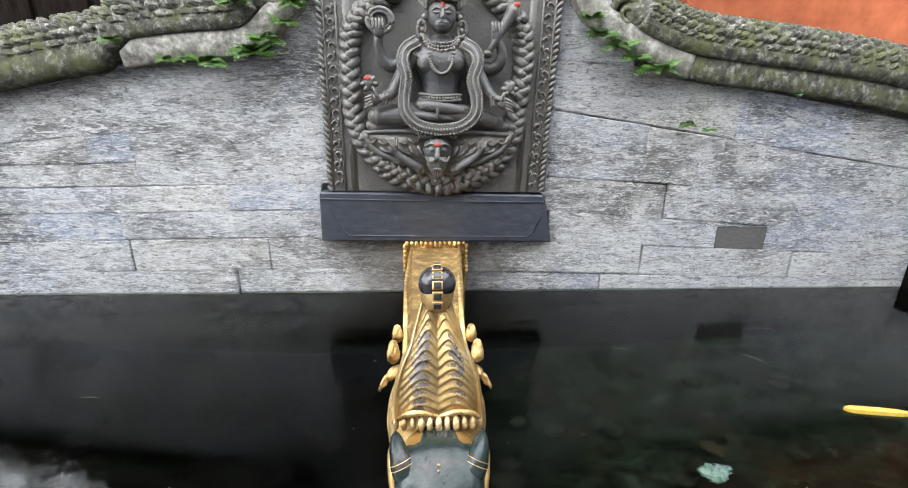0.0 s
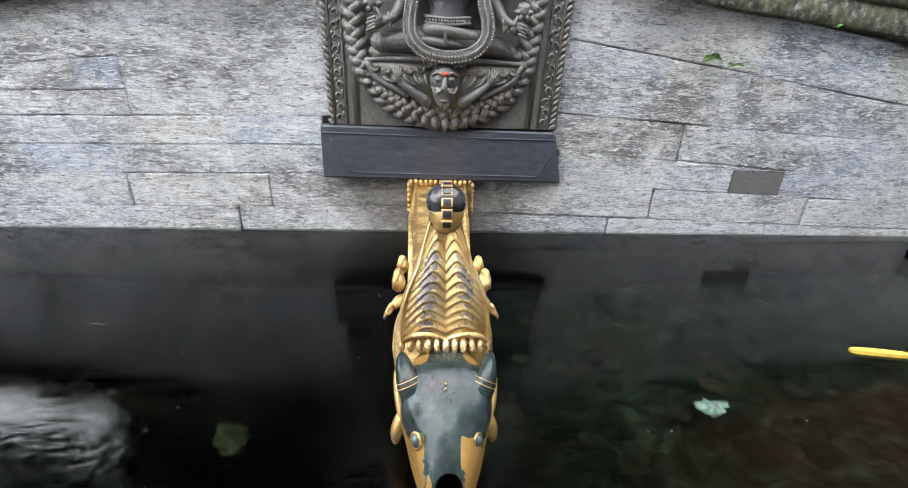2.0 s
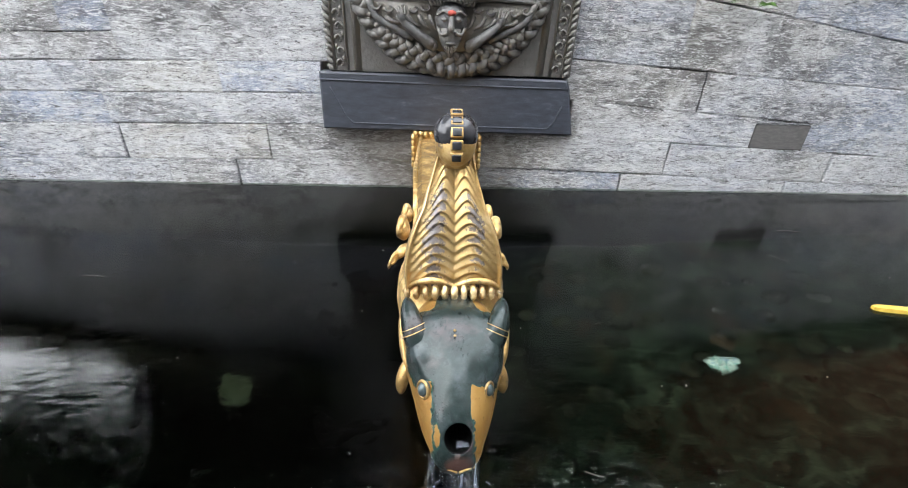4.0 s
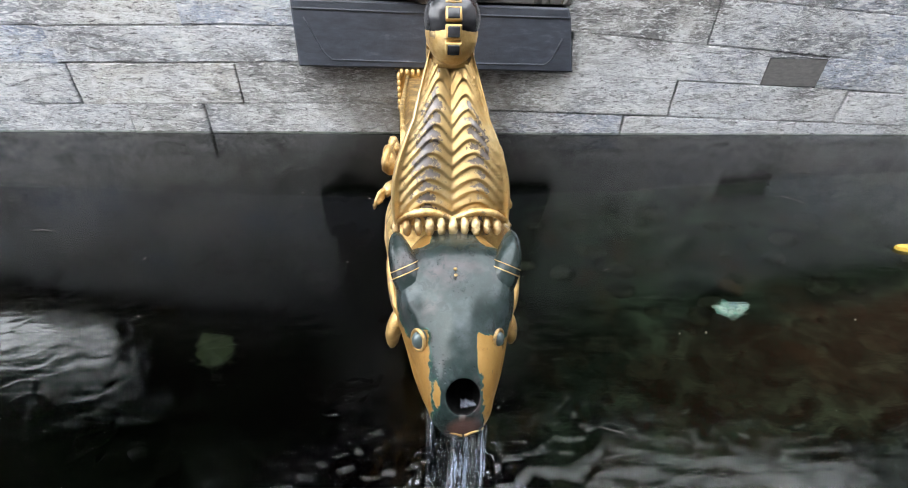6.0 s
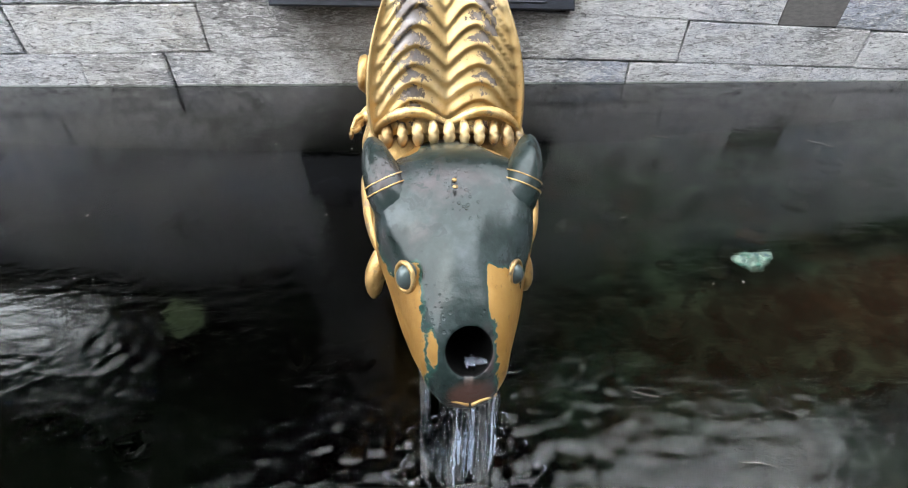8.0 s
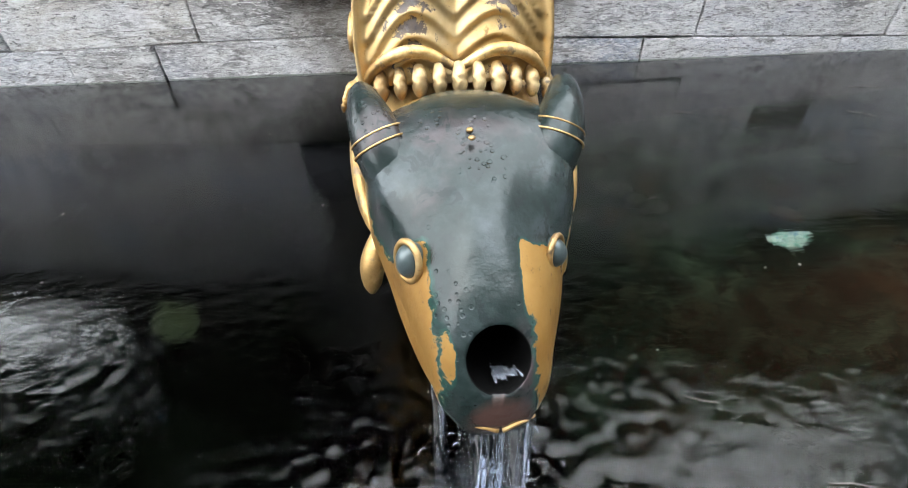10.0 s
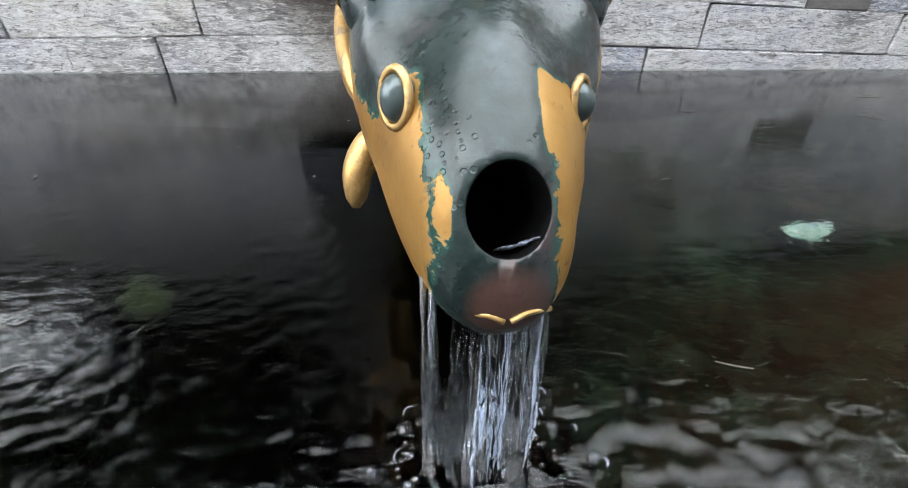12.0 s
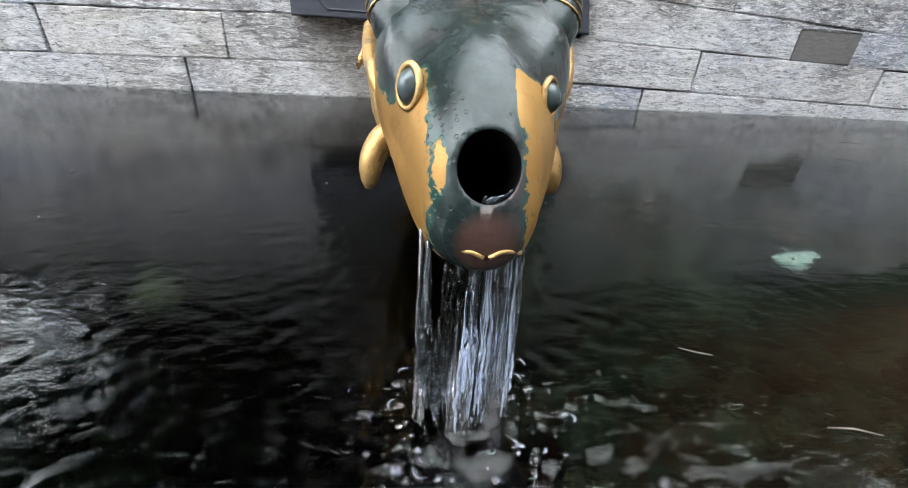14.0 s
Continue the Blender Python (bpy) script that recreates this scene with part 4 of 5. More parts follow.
    c = rows[-1][0] + Vector((0, -0.035, 0.13))
    pts, rad = [], []
    for k in range(30):
        a = k / 29 * 8.6
        r = 0.062 * (1 - k / 34)
        pts.append(c + Vector((-side * r * math.cos(a), -0.006 * k / 10, r * math.sin(a))))
        rad.append(0.016 * (1 - k / 50))
    add_tube(bm, pts, rad, 8, axis=(0, 1, 0))
    part("scroll", bm, M_MOSS, s)
    bm = bmesh.new()
    add_ball(bm, c + Vector((side * 0.05, 0.06, 0)), (0.1, 0.09, 0.085), None, 16, 10)
    part("serpent_head", bm, M_MOSS, s)


coping(-1)
coping(1)


# ---------------------------------------------------------------- ferns in the joints
def fern(at, size, n, seed):
    rnd = random.Random(seed)
    f = thing("fern", "small bright green fern growing from the wall joint", "fern", at, "wall ferns")
    for k in range(n):
        a = rnd.uniform(-1.3, 1.3)
        length = size * rnd.uniform(0.6, 1.1)
        droop = rnd.uniform(0.2, 0.9)
        bm = bmesh.new()
        P = [Vector((math.sin(a) * length * t, -0.02 - 0.75 * length * t * math.cos(a) * 0.8, length * (0.55 * t - droop * t * t))) for t in [i / 9 for i in range(10)]]
        add_tube(bm, P, [0.0016 * (1 - 0.07 * i) for i in range(10)], 5)
        for i in range(1, 10):
            w = length * 0.32 * math.sin(math.pi * (0.15 + 0.8 * i / 9))
            t = (P[i] - P[i - 1]).normalized()
            for sg in (-1, 1):
                s = t.cross(Vector((0, -0.5, 1))).normalized() * sg
                o = P[i]
                vs = [o, o + s * w * 0.5 + t * w * 0.35, o + s * w + t * w * 0.1, o + s * w * 0.55 - t * w * 0.3]
                vs[2].z -= w * 0.2
                bm.faces.new([bm.verts.new(v) for v in vs])
        part("frond", bm, M_FERN, f, smooth=False)


for at, size, n, seed in (((-0.72, -0.06, 1.15), 0.085, 16, 1), ((-0.70, -0.045, 0.985), 0.10, 24, 2), ((-0.64, -0.045, 1.03), 0.08, 18, 3), ((-0.87, -0.05, 0.945), 0.10, 16, 4),
                          ((-1.0, -0.06, 0.95), 0.05, 9, 5), ((-1.17, -0.07, 1.01), 0.065, 14, 6), ((-0.52, -0.045, 1.15), 0.09, 20, 7), ((0.62, -0.045, 1.08), 0.085, 20, 8),
                          ((0.69, -0.045, 1.04), 0.09, 24, 9), ((0.76, -0.045, 1.0), 0.085, 20, 10), ((0.86, -0.04, 0.965), 0.10, 20, 11), ((1.06, -0.008, 0.755), 0.055, 10, 12),
                          ((1.15, -0.008, 0.735), 0.045, 8, 13), ((0.58, -0.045, 1.14), 0.07, 14, 14), ((-0.57, -0.045, 1.09), 0.07, 14, 15), ((1.46, -0.06, 0.875), 0.035, 8, 16), ((-0.93, -0.06, 0.955), 0.05, 9, 17)):
    fern(at, size, n, seed)


# ---------------------------------------------------------------- gilded water spout
CX = -0.033


def spout():
    s = thing("water_spout", "gilded makara water spout with a horned animal head, worn to bronze", "water spout", (0, 0, 0))

    # mounting plate with a beaded rim
    bm = bmesh.new()
    add_box(bm, (-0.15, -0.035, -0.2), (0.125, 0.03, 0.245), 0.006)
    plate = part("mounting_plate", bm, M_GOLD, s, smooth=False)
    bm = bmesh.new()
    add_box(bm, (-0.165, -0.02, 0.24), (0.14, 0.03, 0.262), 0.005)
    part("cornice", bm, M_GOLD, plate, smooth=False)
    bm = bmesh.new()
    add_ball(bm, (0, 0, 0), (0.0098, 0.014, 0.016), None, 8, 6)
    bead = bpy.data.meshes.new("bead")
    for f in bm.faces:
        f.smooth = True
    bm.to_mesh(bead)
    bm.free()
    bead.materials.append(M_GOLD)
    spots = [(-0.138 + i * 0.0208, 0.236) for i in range(13)]
    for k in range(6):
        spots += [(-0.148, 0.222 - k * 0.023), (0.123, 0.222 - k * 0.023)]
    for x, z in spots:
        o = new("bead", bead)
        o.parent = plate
        o.location = (x, -0.04, z)

    # beam that carries the spout
    bm = bmesh.new()
    sec = []
    for i in range(25):
        t = i / 24
        y = -0.02 - 1.08 * t
        hw = 0.115 - 0.04 * min(1, t / 0.75) + 0.012 * max(0, (t - 0.78) / 0.22)
        top = 0.215 + 0.035 * t
        bot = 0.02 + 0.10 * t
        cx = -0.012 + (CX + 0.012) * t
        sec.append([(cx - hw, y, bot + 0.01), (cx - hw, y, top - 0.012), (cx - hw + 0.012, y, top), (cx + hw - 0.012, y, top), (cx + hw, y, top - 0.012), (cx + hw, y, bot + 0.01), (cx + hw - 0.02, y, bot), (cx - hw + 0.02, y, bot)])
    add_loft(bm, sec)
    part("beam", bm, M_GOLD, s, smooth=False)
    for sg in (-1, 1):
        bm = bmesh.new()
        add_tube(bm, [(-0.012 + sg * 0.104, -0.04, 0.222), (CX + sg * 0.088, -0.5, 0.238), (CX + sg * 0.066, -0.98, 0.258)], 0.0065, 7)
        part("beam_rib", bm, M_GOLD, s)

    # head of the makara behind the trunk
    bm = bmesh.new()
    sec = []
    for i in range(15):
        t = i / 14
        y = -0.95 - 0.265 * t
        hw = 0.068 + 0.026 * math.sin(min(1, t * 1.3) * math.pi / 2) - 0.016 * max(0, t - 0.7) / 0.3
        top = 0.258 + 0.042 * math.sin(t * math.pi * 0.75)
        bot = 0.125
        ring = []
        for k in range(20):
            a = 2 * math.pi * k / 20
            ca, sa = math.cos(a), math.sin(a)
            ring.append((CX + hw * math.copysign(abs(ca) ** 0.7, ca), y, (top + bot) / 2 + (top - bot) / 2 * math.copysign(abs(sa) ** 0.8, sa)))
        sec.append(ring)
    add_loft(bm, sec)
    part("makara_head", bm, M_GOLD, s)

    # ridged trunk rising out of the upper jaw
    base, tip = Vector((CX, -1.218, 0.287)), Vector((CX - 0.002, -1.165, 0.476))
    T = (tip - base).normalized()
    N = Vector((0, -T.z, T.y))
    NV, NU = 150, 57

    def trunk_w(v):
        return 0.074 - 0.014 * v - 0.036 * v ** 1.3 + 0.008 * math.sin(math.pi * min(1, v * 1.6))

    me_v, me_f, wear = [], [], []
    for i in range(NV):
        v = i / (NV - 1)
        w = trunk_w(v)
        c = base + (tip - base) * v + N * (0.014 * math.sin(math.pi * v) + 0.006)
        for j in range(NU):
            u = -1 + 2 * j / (NU - 1)
            au = abs(u)
            lobe = math.sin(math.pi * min(1.0, au / 0.94)) if au < 0.94 else 0.0
            arch = 1.2 * math.sin(math.pi * min(1.0, au / 0.80)) - 3.4 * max(0.0, au - 0.40) ** 1.5
            ph = (v * (1.12 - 0.12 * v)) * 13.0 - arch
            saw = ph - math.floor(ph)
            ridge = (1 - saw) ** 1.6 if saw < 0.9 else (saw - 0.9) / 0.1
            inner = 1.0 if au < 0.82 else max(0.0, 1 - (au - 0.82) / 0.06)
            h = (0.0085 * lobe + 0.0040 * ridge * (0.6 + 0.4 * lobe)) * inner * (0.55 + 0.45 * w / 0.074)
            rim = math.exp(-((au - 0.92) / 0.055) ** 2)
            h += 0.010 * rim - 0.03 * max(0.0, au - 0.95) / 0.05
            me_v.append(c + Vector((u * w, 0, 0)) + N * h)
            wear.append((0.29 + 0.42 * lobe * (1 - 0.7 * abs(saw - 0.45)) + 0.12 * math.sin(math.pi * v)) * inner)
    back = len(me_v)
    for i in range(NV):
        v = i / (NV - 1)
        c = base + (tip - base) * v
        for u in (-0.9, -0.45, 0.0, 0.45, 0.9):
            me_v.append(c + Vector((u * trunk_w(v), 0, 0)) - N * (0.045 * math.cos(u * 1.1) * (1 - 0.35 * v)))
            wear.append(0.0)
    for i in range(NV - 1):
        for j in range(NU - 1):
            a = i * NU + j
            me_f.append((a, a + 1, a + NU + 1, a + NU))
        b = back + i * 5
        for j in range(4):
            me_f.append((b + j + 1, b + j, b + 5 + j, b + 6 + j))
        me_f.append((b, i * NU, (i + 1) * NU, b + 5))
        me_f.append((i * NU + NU - 1, b + 4, b + 9, (i + 1) * NU + NU - 1))
    me = bpy.data.meshes.new("trunk")
    me.from_pydata(me_v, [], me_f)
    me.attributes.new("wear", "FLOAT", "POINT").data.foreach_set("value", wear)
    for p in me.polygons:
        p.use_smooth = True
    me.materials.append(M_TRUNK)
    trunk = new("trunk", me)
    trunk.parent = s
    tagged(trunk, label="gilded trunk with chevron ridges")

    # curled tip of the trunk: a black and gold knob with a segmented band
    kc = Vector((CX - 0.002, -1.180, 0.498))
    tilt = Matrix.Rotation(radians(-20), 4, "X")
    bm = bmesh.new()
    add_ball(bm, kc, (0.028, 0.028, 0.035), tilt, 28, 20)
    add_tube(bm, smooth_path([tip - T * 0.012 - N * 0.004, tip + T * 0.005 + N * 0.002, kc - Vector((0, -0.01, 0.015))], 8), [0.027, 0.027, 0.027, 0.027, 0.027, 0.026, 0.025, 0.022], 16)
    knob = part("trunk_tip", bm, M_GOLD, s, "rounded gilded knob at the end of the trunk")
    for sg in (-1, 1):
        bm = bmesh.new()
        add_ball(bm, kc + Vector((sg * 0.0048, -0.0004, 0.0100)), (0.0250, 0.0282, 0.0264), tilt, 24, 16)
        part("enamel_cap", bm, M_BLACK, knob, "black enamel cap")
    for k in range(6):
        a = radians(-38 + k * 24)
        c = kc + tilt @ Vector((0, -0.0316 * math.cos(a), 0.0388 * math.sin(a)))
        rot = tilt @ Matrix.Rotation(-a, 4, "X")
        bm = bmesh.new()
        add_box(bm, (-0.0082, -0.0018, -0.0068), (0.0082, 0.005, 0.0068), 0.0016)
        bmesh.ops.transform(bm, matrix=Matrix.Translation(c) @ rot, verts=bm.verts)
        part("band_frame", bm, M_GOLD, knob)
        bm = bmesh.new()
        add_box(bm, (-0.006, -0.0030, -0.0050), (0.006, 0.001, 0.0050), 0.0012)
        bmesh.ops.transform(bm, matrix=Matrix.Translation(c) @ rot, verts=bm.verts)
        part("band_inlay", bm, M_BLACK, knob)

    # upper lip lobes and teeth
    for sg in (-1, 1):
        bm = bmesh.new()
        P = smooth_path([(CX, -1.236, 0.302), (CX + sg * 0.026, -1.242, 0.315), (CX + sg * 0.052, -1.236, 0.308), (CX + sg * 0.074, -1.222, 0.283)], 14)
        add_tube(bm, P, [0.003, 0.0032, 0.0036, 0.004, 0.0043, 0.0045, 0.0046, 0.0046, 0.0045, 0.0043, 0.004, 0.0038, 0.0034, 0.003], 10)
        part("upper_lip", bm, M_GOLD, s)
    for k in range(11):
        a = (k - 5) / 5
        bm = bmesh.new()
        r = 0.0046 + 0.0006 * (k % 2)
        x = CX + a * 0.068
        y = -1.246 + 0.02 * abs(a) ** 2
        z = 0.296 - 0.012 * abs(a) ** 2.2
        add_tube(bm, smooth_path([(x, y + 0.004, z + 0.010), (x, y - 0.002, z + 0.006), (x, y - 0.006, z + 0.001), (x, y - 0.0065, z - 0.004), (x, y - 0.005, z - 0.008)], 9), [r * k for k in (0.7, 0.86, 1.0, 1.06, 1.06, 0.98, 0.82, 0.56, 0.15)], 12)
        part("tooth", bm, M_TOOTH, s)

    # horned animal head
    table = [(0.0, -1.235, 0.225, 0.058, 0.062, 0.060), (0.22, -1.276, 0.228, 0.0665, 0.068, 0.066), (0.42, -1.3145, 0.222, 0.0655, 0.067, 0.060), (0.60, -1.350, 0.207, 0.0525, 0.061, 0.060),
             (0.76, -1.383, 0.192, 0.0415, 0.053, 0.060), (0.88, -1.4016, 0.186, 0.0345, 0.044, 0.044), (0.955, -1.4125, 0.178, 0.0300, 0.036, 0.033), (0.99, -1.4215, 0.171, 0.0215, 0.023, 0.022), (1.0, -1.4250, 0.168, 0.006, 0.006, 0.006)]
    NS, NA = 130, 96
    verts, wear, powder = [], [], []
    hole = Vector((CX + 0.001, -1.4155, 0.2075))
    for i in range(NS):
        q = i / (NS - 1)
        q = 1 - (1 - q) ** 1.35
        y, cz, hw, up, dn = spline_table(table, q) if q < 0.955 else lerp_table(table, q)
        for j in range(NA):
            a = 2 * math.pi * j / NA
            ca, sa = math.cos(a), math.sin(a)
            e = 0.82
            x = hw * math.copysign(abs(ca) ** e, ca)
            broad = math.exp(-((q - 0.34) / 0.17) ** 2) if sa > 0 else 0.0
            z = (up if sa > 0 else dn) * math.copysign(abs(sa) ** (0.95 - 0.36 * broad), sa)
            # the corners of the forehead swell into the horns
            corner = math.exp(-((q - 0.36) / 0.13) ** 2) * math.exp(-((abs(ca) - 0.70) / 0.24) ** 2) * (1 if sa > 0 else 0)
            x *= 1 + 0.06 * corner
            z += 0.005 * corner
            # brow swelling over the eyes, a nose ridge, cheeks
            brow = math.exp(-((q - 0.53) / 0.09) ** 2) * math.exp(-((abs(ca) - 0.80) / 0.22) ** 2) * (1 if sa > 0 else 0)
            x *= 1 + 0.09 * brow
            z += 0.006 * brow
            if sa > 0:
                z += 0.004 * math.exp(-(ca / 0.25) ** 2) * math.exp(-((q - 0.66) / 0.12) ** 2)
                z += 0.0035 * math.exp(-(ca / 0.6) ** 2) * math.exp(-((q - 0.30) / 0.12) ** 2)
            cheek = math.exp(-((q - 0.66) / 0.12) ** 2) * (1 if sa < 0 else 0) * abs(ca)
            x *= 1 + 0.05 * cheek
            p = Vector((CX + x, y, cz + z))
            verts.append(p)
            top = sa if sa > 0 else 0.0
            wr = 0.5 + (top - 0.16) * 1.5
            if q < 0.14:
                wr -= 0.6 * min(1.0, abs(ca) * 1.5)
            elif q < 0.24:
                wr -= 0.55 * (1 - (q - 0.14) / 0.1) * (abs(ca) + 0.2)
            if q < 0.32 and sa > 0:
                wr -= 1.7 * math.exp(-((abs(p.x - CX) - 0.037) / 0.014) ** 2) * min(1.0, (0.32 - q) / 0.10)
            # on the muzzle the bare band runs down between the cheeks
            lx = p.x - CX
            band = 0.5 + 62 * min(lx + 0.0315 - 0.10 * max(0.0, 0.20 - p.z), 0.0215 - lx)
            if sa < 0 and q < 0.93:
                band = min(band, 0.5 + 3.0 * (q - 0.86))
            band -= 0.95 * math.exp(-((lx + 0.0228) / 0.0044) ** 2 - ((p.z - 0.206) / 0.0150) ** 2)
            band -= 0.8 * math.exp(-((lx - 0.0185) / 0.0034) ** 2 - ((p.z - 0.238) / 0.013) ** 2)
            k = min(1.0, max(0.0, (q - (0.615 if lx < 0 else 0.66)) / 0.05))
            wr = wr * (1 - k) + band * k
            wear.append(wr)
            powder.append(max(0.0, 1.25 - ((p.x - CX - 0.003) / 0.024) ** 2 - ((p.z - 0.168) / 0.024) ** 2) if q > 0.80 else 0.0)
    faces = []
    for i in range(NS - 1):
        for j in range(NA):
            a, b = i * NA + j, i * NA + (j + 1) % NA
            faces.append((a, b, b + NA, a + NA))
    bm = bmesh.new()
    bm.verts.layers.float.new("wear")
    bm.verts.layers.float.new("powder")
    lw, lp = bm.verts.layers.float["wear"], bm.verts.layers.float["powder"]
    bv = [bm.verts.new(v) for v in verts]
    for v, w, p in zip(bv, wear, powder):
        v[lw], v[lp] = w, p
    for f in faces:
        bm.faces.new([bv[k] for k in f])
    bm.faces.new(bv[:NA][::-1])
    bm.faces.new(bv[-NA:])
    # the round opening in the muzzle
    hn = Vector((0.03, -0.90, 0.44)).normalized()
    hu = Vector((1, 0, 0)) - hn * hn.x
    hu.normalize()
    hv = hn.cross(hu)
    ra, rb = 0.0168, 0.0192

    def polar(p):
        d = p - hole
        return d.dot(hu) / ra, d.dot(hv) / rb, d.dot(hn)
    kill = []
    for f in bm.faces:
        c = f.calc_center_median()
        pu, pv, pn = polar(c)
        if pu * pu + pv * pv < 1 and abs(pn) < 0.03 and c.z > 0.18:
            kill.append(f)
    bmesh.ops.delete(bm, geom=kill, context="FACES")
    rim = [e for e in bm.edges if e.is_boundary]
    for v in {v for e in rim for v in e.verts}:
        pu, pv, pn = polar(v.co)
        r = math.hypot(pu, pv)
        v.co += (hu * pu * ra + hv * pv * rb) * (1 / r - 1)
    for v in bm.verts:
        pu, pv, pn = polar(v.co)
        r = math.hypot(pu, pv)
        if r < 1.55 and abs(pn) < 0.03 and v.co.z > 0.17:
            v.co += hn * 0.0004 * math.exp(-((r - 1.12) / 0.18) ** 2)
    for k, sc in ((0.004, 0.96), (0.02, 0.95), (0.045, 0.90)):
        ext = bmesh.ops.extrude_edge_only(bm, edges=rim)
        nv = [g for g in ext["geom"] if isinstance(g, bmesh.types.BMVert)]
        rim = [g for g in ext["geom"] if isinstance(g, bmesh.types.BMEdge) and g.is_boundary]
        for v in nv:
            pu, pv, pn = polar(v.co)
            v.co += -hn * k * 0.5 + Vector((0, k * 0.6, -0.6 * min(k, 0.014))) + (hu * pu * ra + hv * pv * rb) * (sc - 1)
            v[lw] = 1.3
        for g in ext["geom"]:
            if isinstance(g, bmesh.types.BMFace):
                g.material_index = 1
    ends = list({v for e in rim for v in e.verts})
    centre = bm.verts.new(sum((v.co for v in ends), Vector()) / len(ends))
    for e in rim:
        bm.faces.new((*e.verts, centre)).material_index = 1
    head = part("animal_head", bm, [M_HEAD, M_BORE_SHADE], s, "animal head, gilding worn to blue-grey bronze")
    # pale streaks laid along the bore floor for white reflections on its water
    bm = bmesh.new()
    for k in range(8):
        x0 = hole.x - 0.001 + 0.0019 * k
        drop = 0.35 * (x0 - hole.x) ** 2 / 0.014
        P = [(x0 + 0.0012 * noise.noise((k * 2.3, i * 0.6, 1)), -1.4175 + 0.0011 * (k * 5 % 7) + 0.0008 * (3 + k * 3 % 5) * i, 0.1925 + drop - 0.0008 * (k * 5 % 7) - 0.0006 * (3 + k * 3 % 5) * i + 0.0006 * noise.noise((k, i * 0.8, 5))) for i in range(7)]
        w = 0.0007 + 0.0004 * (k % 3)
        add_tube(bm, P, [w * 0.3, w, w * 1.3, w * 0.9, w * 1.2, w, w * 0.4], 8, flat=0.6)
    part("reflection_streaks", bm, M_FOAM_GLINT, head, "pale streaks put in for reflections on the water inside the opening")

    # horns, ears, eyes, lips, feet, side scrolls
    for sg in (-1, 1):
        bm = bmesh.new()
        P = smooth_path([(CX + sg * 0.014, -1.318, 0.222), (CX + sg * 0.045, -1.311, 0.262), (CX + sg * 0.057, -1.298, 0.284), (CX + sg * 0.063, -1.280, 0.296), (CX + sg * 0.066, -1.264, 0.301)], 14)
        add_tube(bm, P, [0.012, 0.017, 0.0195, 0.0200, 0.0192, 0.0180, 0.0166, 0.0150, 0.0134, 0.0117, 0.0100, 0.0082, 0.0058, 0.0020], 18)
        lw = bm.verts.layers.float.new("wear")
        for v in bm.verts:
            v[lw] = 1.4
        part("horn", bm, M_HEAD, head, "blue-grey bronze horn")
        bm = bmesh.new()
        ring = []
        ax = (P[6] - P[4]).normalized()
        e1 = ax.orthogonal().normalized()
        e2 = ax.cross(e1)
        for k in range(25):
            a = 2 * math.pi * k / 24
            ring.append(P[5] + e1 * 0.0183 * math.cos(a) + e2 * 0.0183 * math.sin(a))
        add_tube(bm, ring, 0.0007, 5, cap=False)
        add_tube(bm, [q + (P[6] - P[5]) * 0.9 - (q - P[5]) * 0.066 for q in ring], 0.0006, 5, cap=False)
        part("horn_ring", bm, M_GOLD, head)
        bm = bmesh.new()
        P = smooth_path([(CX + sg * 0.060, -1.326, 0.222), (CX + sg * 0.067, -1.310, 0.234), (CX + sg * 0.071, -1.288, 0.248), (CX + sg * 0.074, -1.262, 0.262), (CX + sg * 0.070, -1.245, 0.268)], 12)
        add_tube(bm, P, [0.0015, 0.003, 0.0042, 0.005, 0.0056, 0.006, 0.006, 0.0056, 0.005, 0.004, 0.003, 0.0015], 10, flat=1.6)
        part("ear", bm, M_GOLD, head)
        ec = Vector((CX - 0.0400, -1.3665, 0.2370)) if sg < 0 else Vector((CX + 0.0390, -1.3650, 0.2340))
        es = 0.98 if sg < 0 else 0.86
        er = Matrix.Rotation(sg * radians(48), 4, "Z") @ Matrix.Rotation(radians(-8), 4, "X")
        bm = bmesh.new()
        add_ball(bm, ec, (0.0082 * es, 0.0088, 0.0108 * es), er, 16, 12)
        part("eye", bm, M_HORN, head, "bulging dark bronze eye")
        bm = bmesh.new()
        ring = []
        for k in range(29):
            a = 2 * math.pi * k / 28
            ring.append(ec + er @ Vector((0.0090 * es * math.cos(a), -0.0022, 0.0122 * es * math.sin(a))))
        add_tube(bm, ring, 0.0020, 8, cap=False, axis=er @ Vector((0, 1, 0)))
        part("eyelid", bm, M_GOLD, head)
        bm = bmesh.new()
        P = smooth_path([(CX + 0.002 + sg * 0.0015, -1.4250, 0.1595), (CX + 0.002 + sg * 0.0080, -1.4242, 0.1628), (CX + 0.002 + sg * 0.0145, -1.4215, 0.1620), (CX + 0.002 + sg * 0.0205, -1.4175, 0.1590)], 10)
        add_tube(bm, P, 0.0014, 6)
        part("lip_line", bm, M_GOLD, head)
        # forefoot hanging beside the jaw
        bm = bmesh.new()
        P = smooth_path([(CX + sg * 0.050, -1.262, 0.190), (CX + sg * 0.064, -1.272, 0.184), (CX + sg * 0.074, -1.283, 0.168), (CX + sg * 0.077, -1.290, 0.145)], 12)
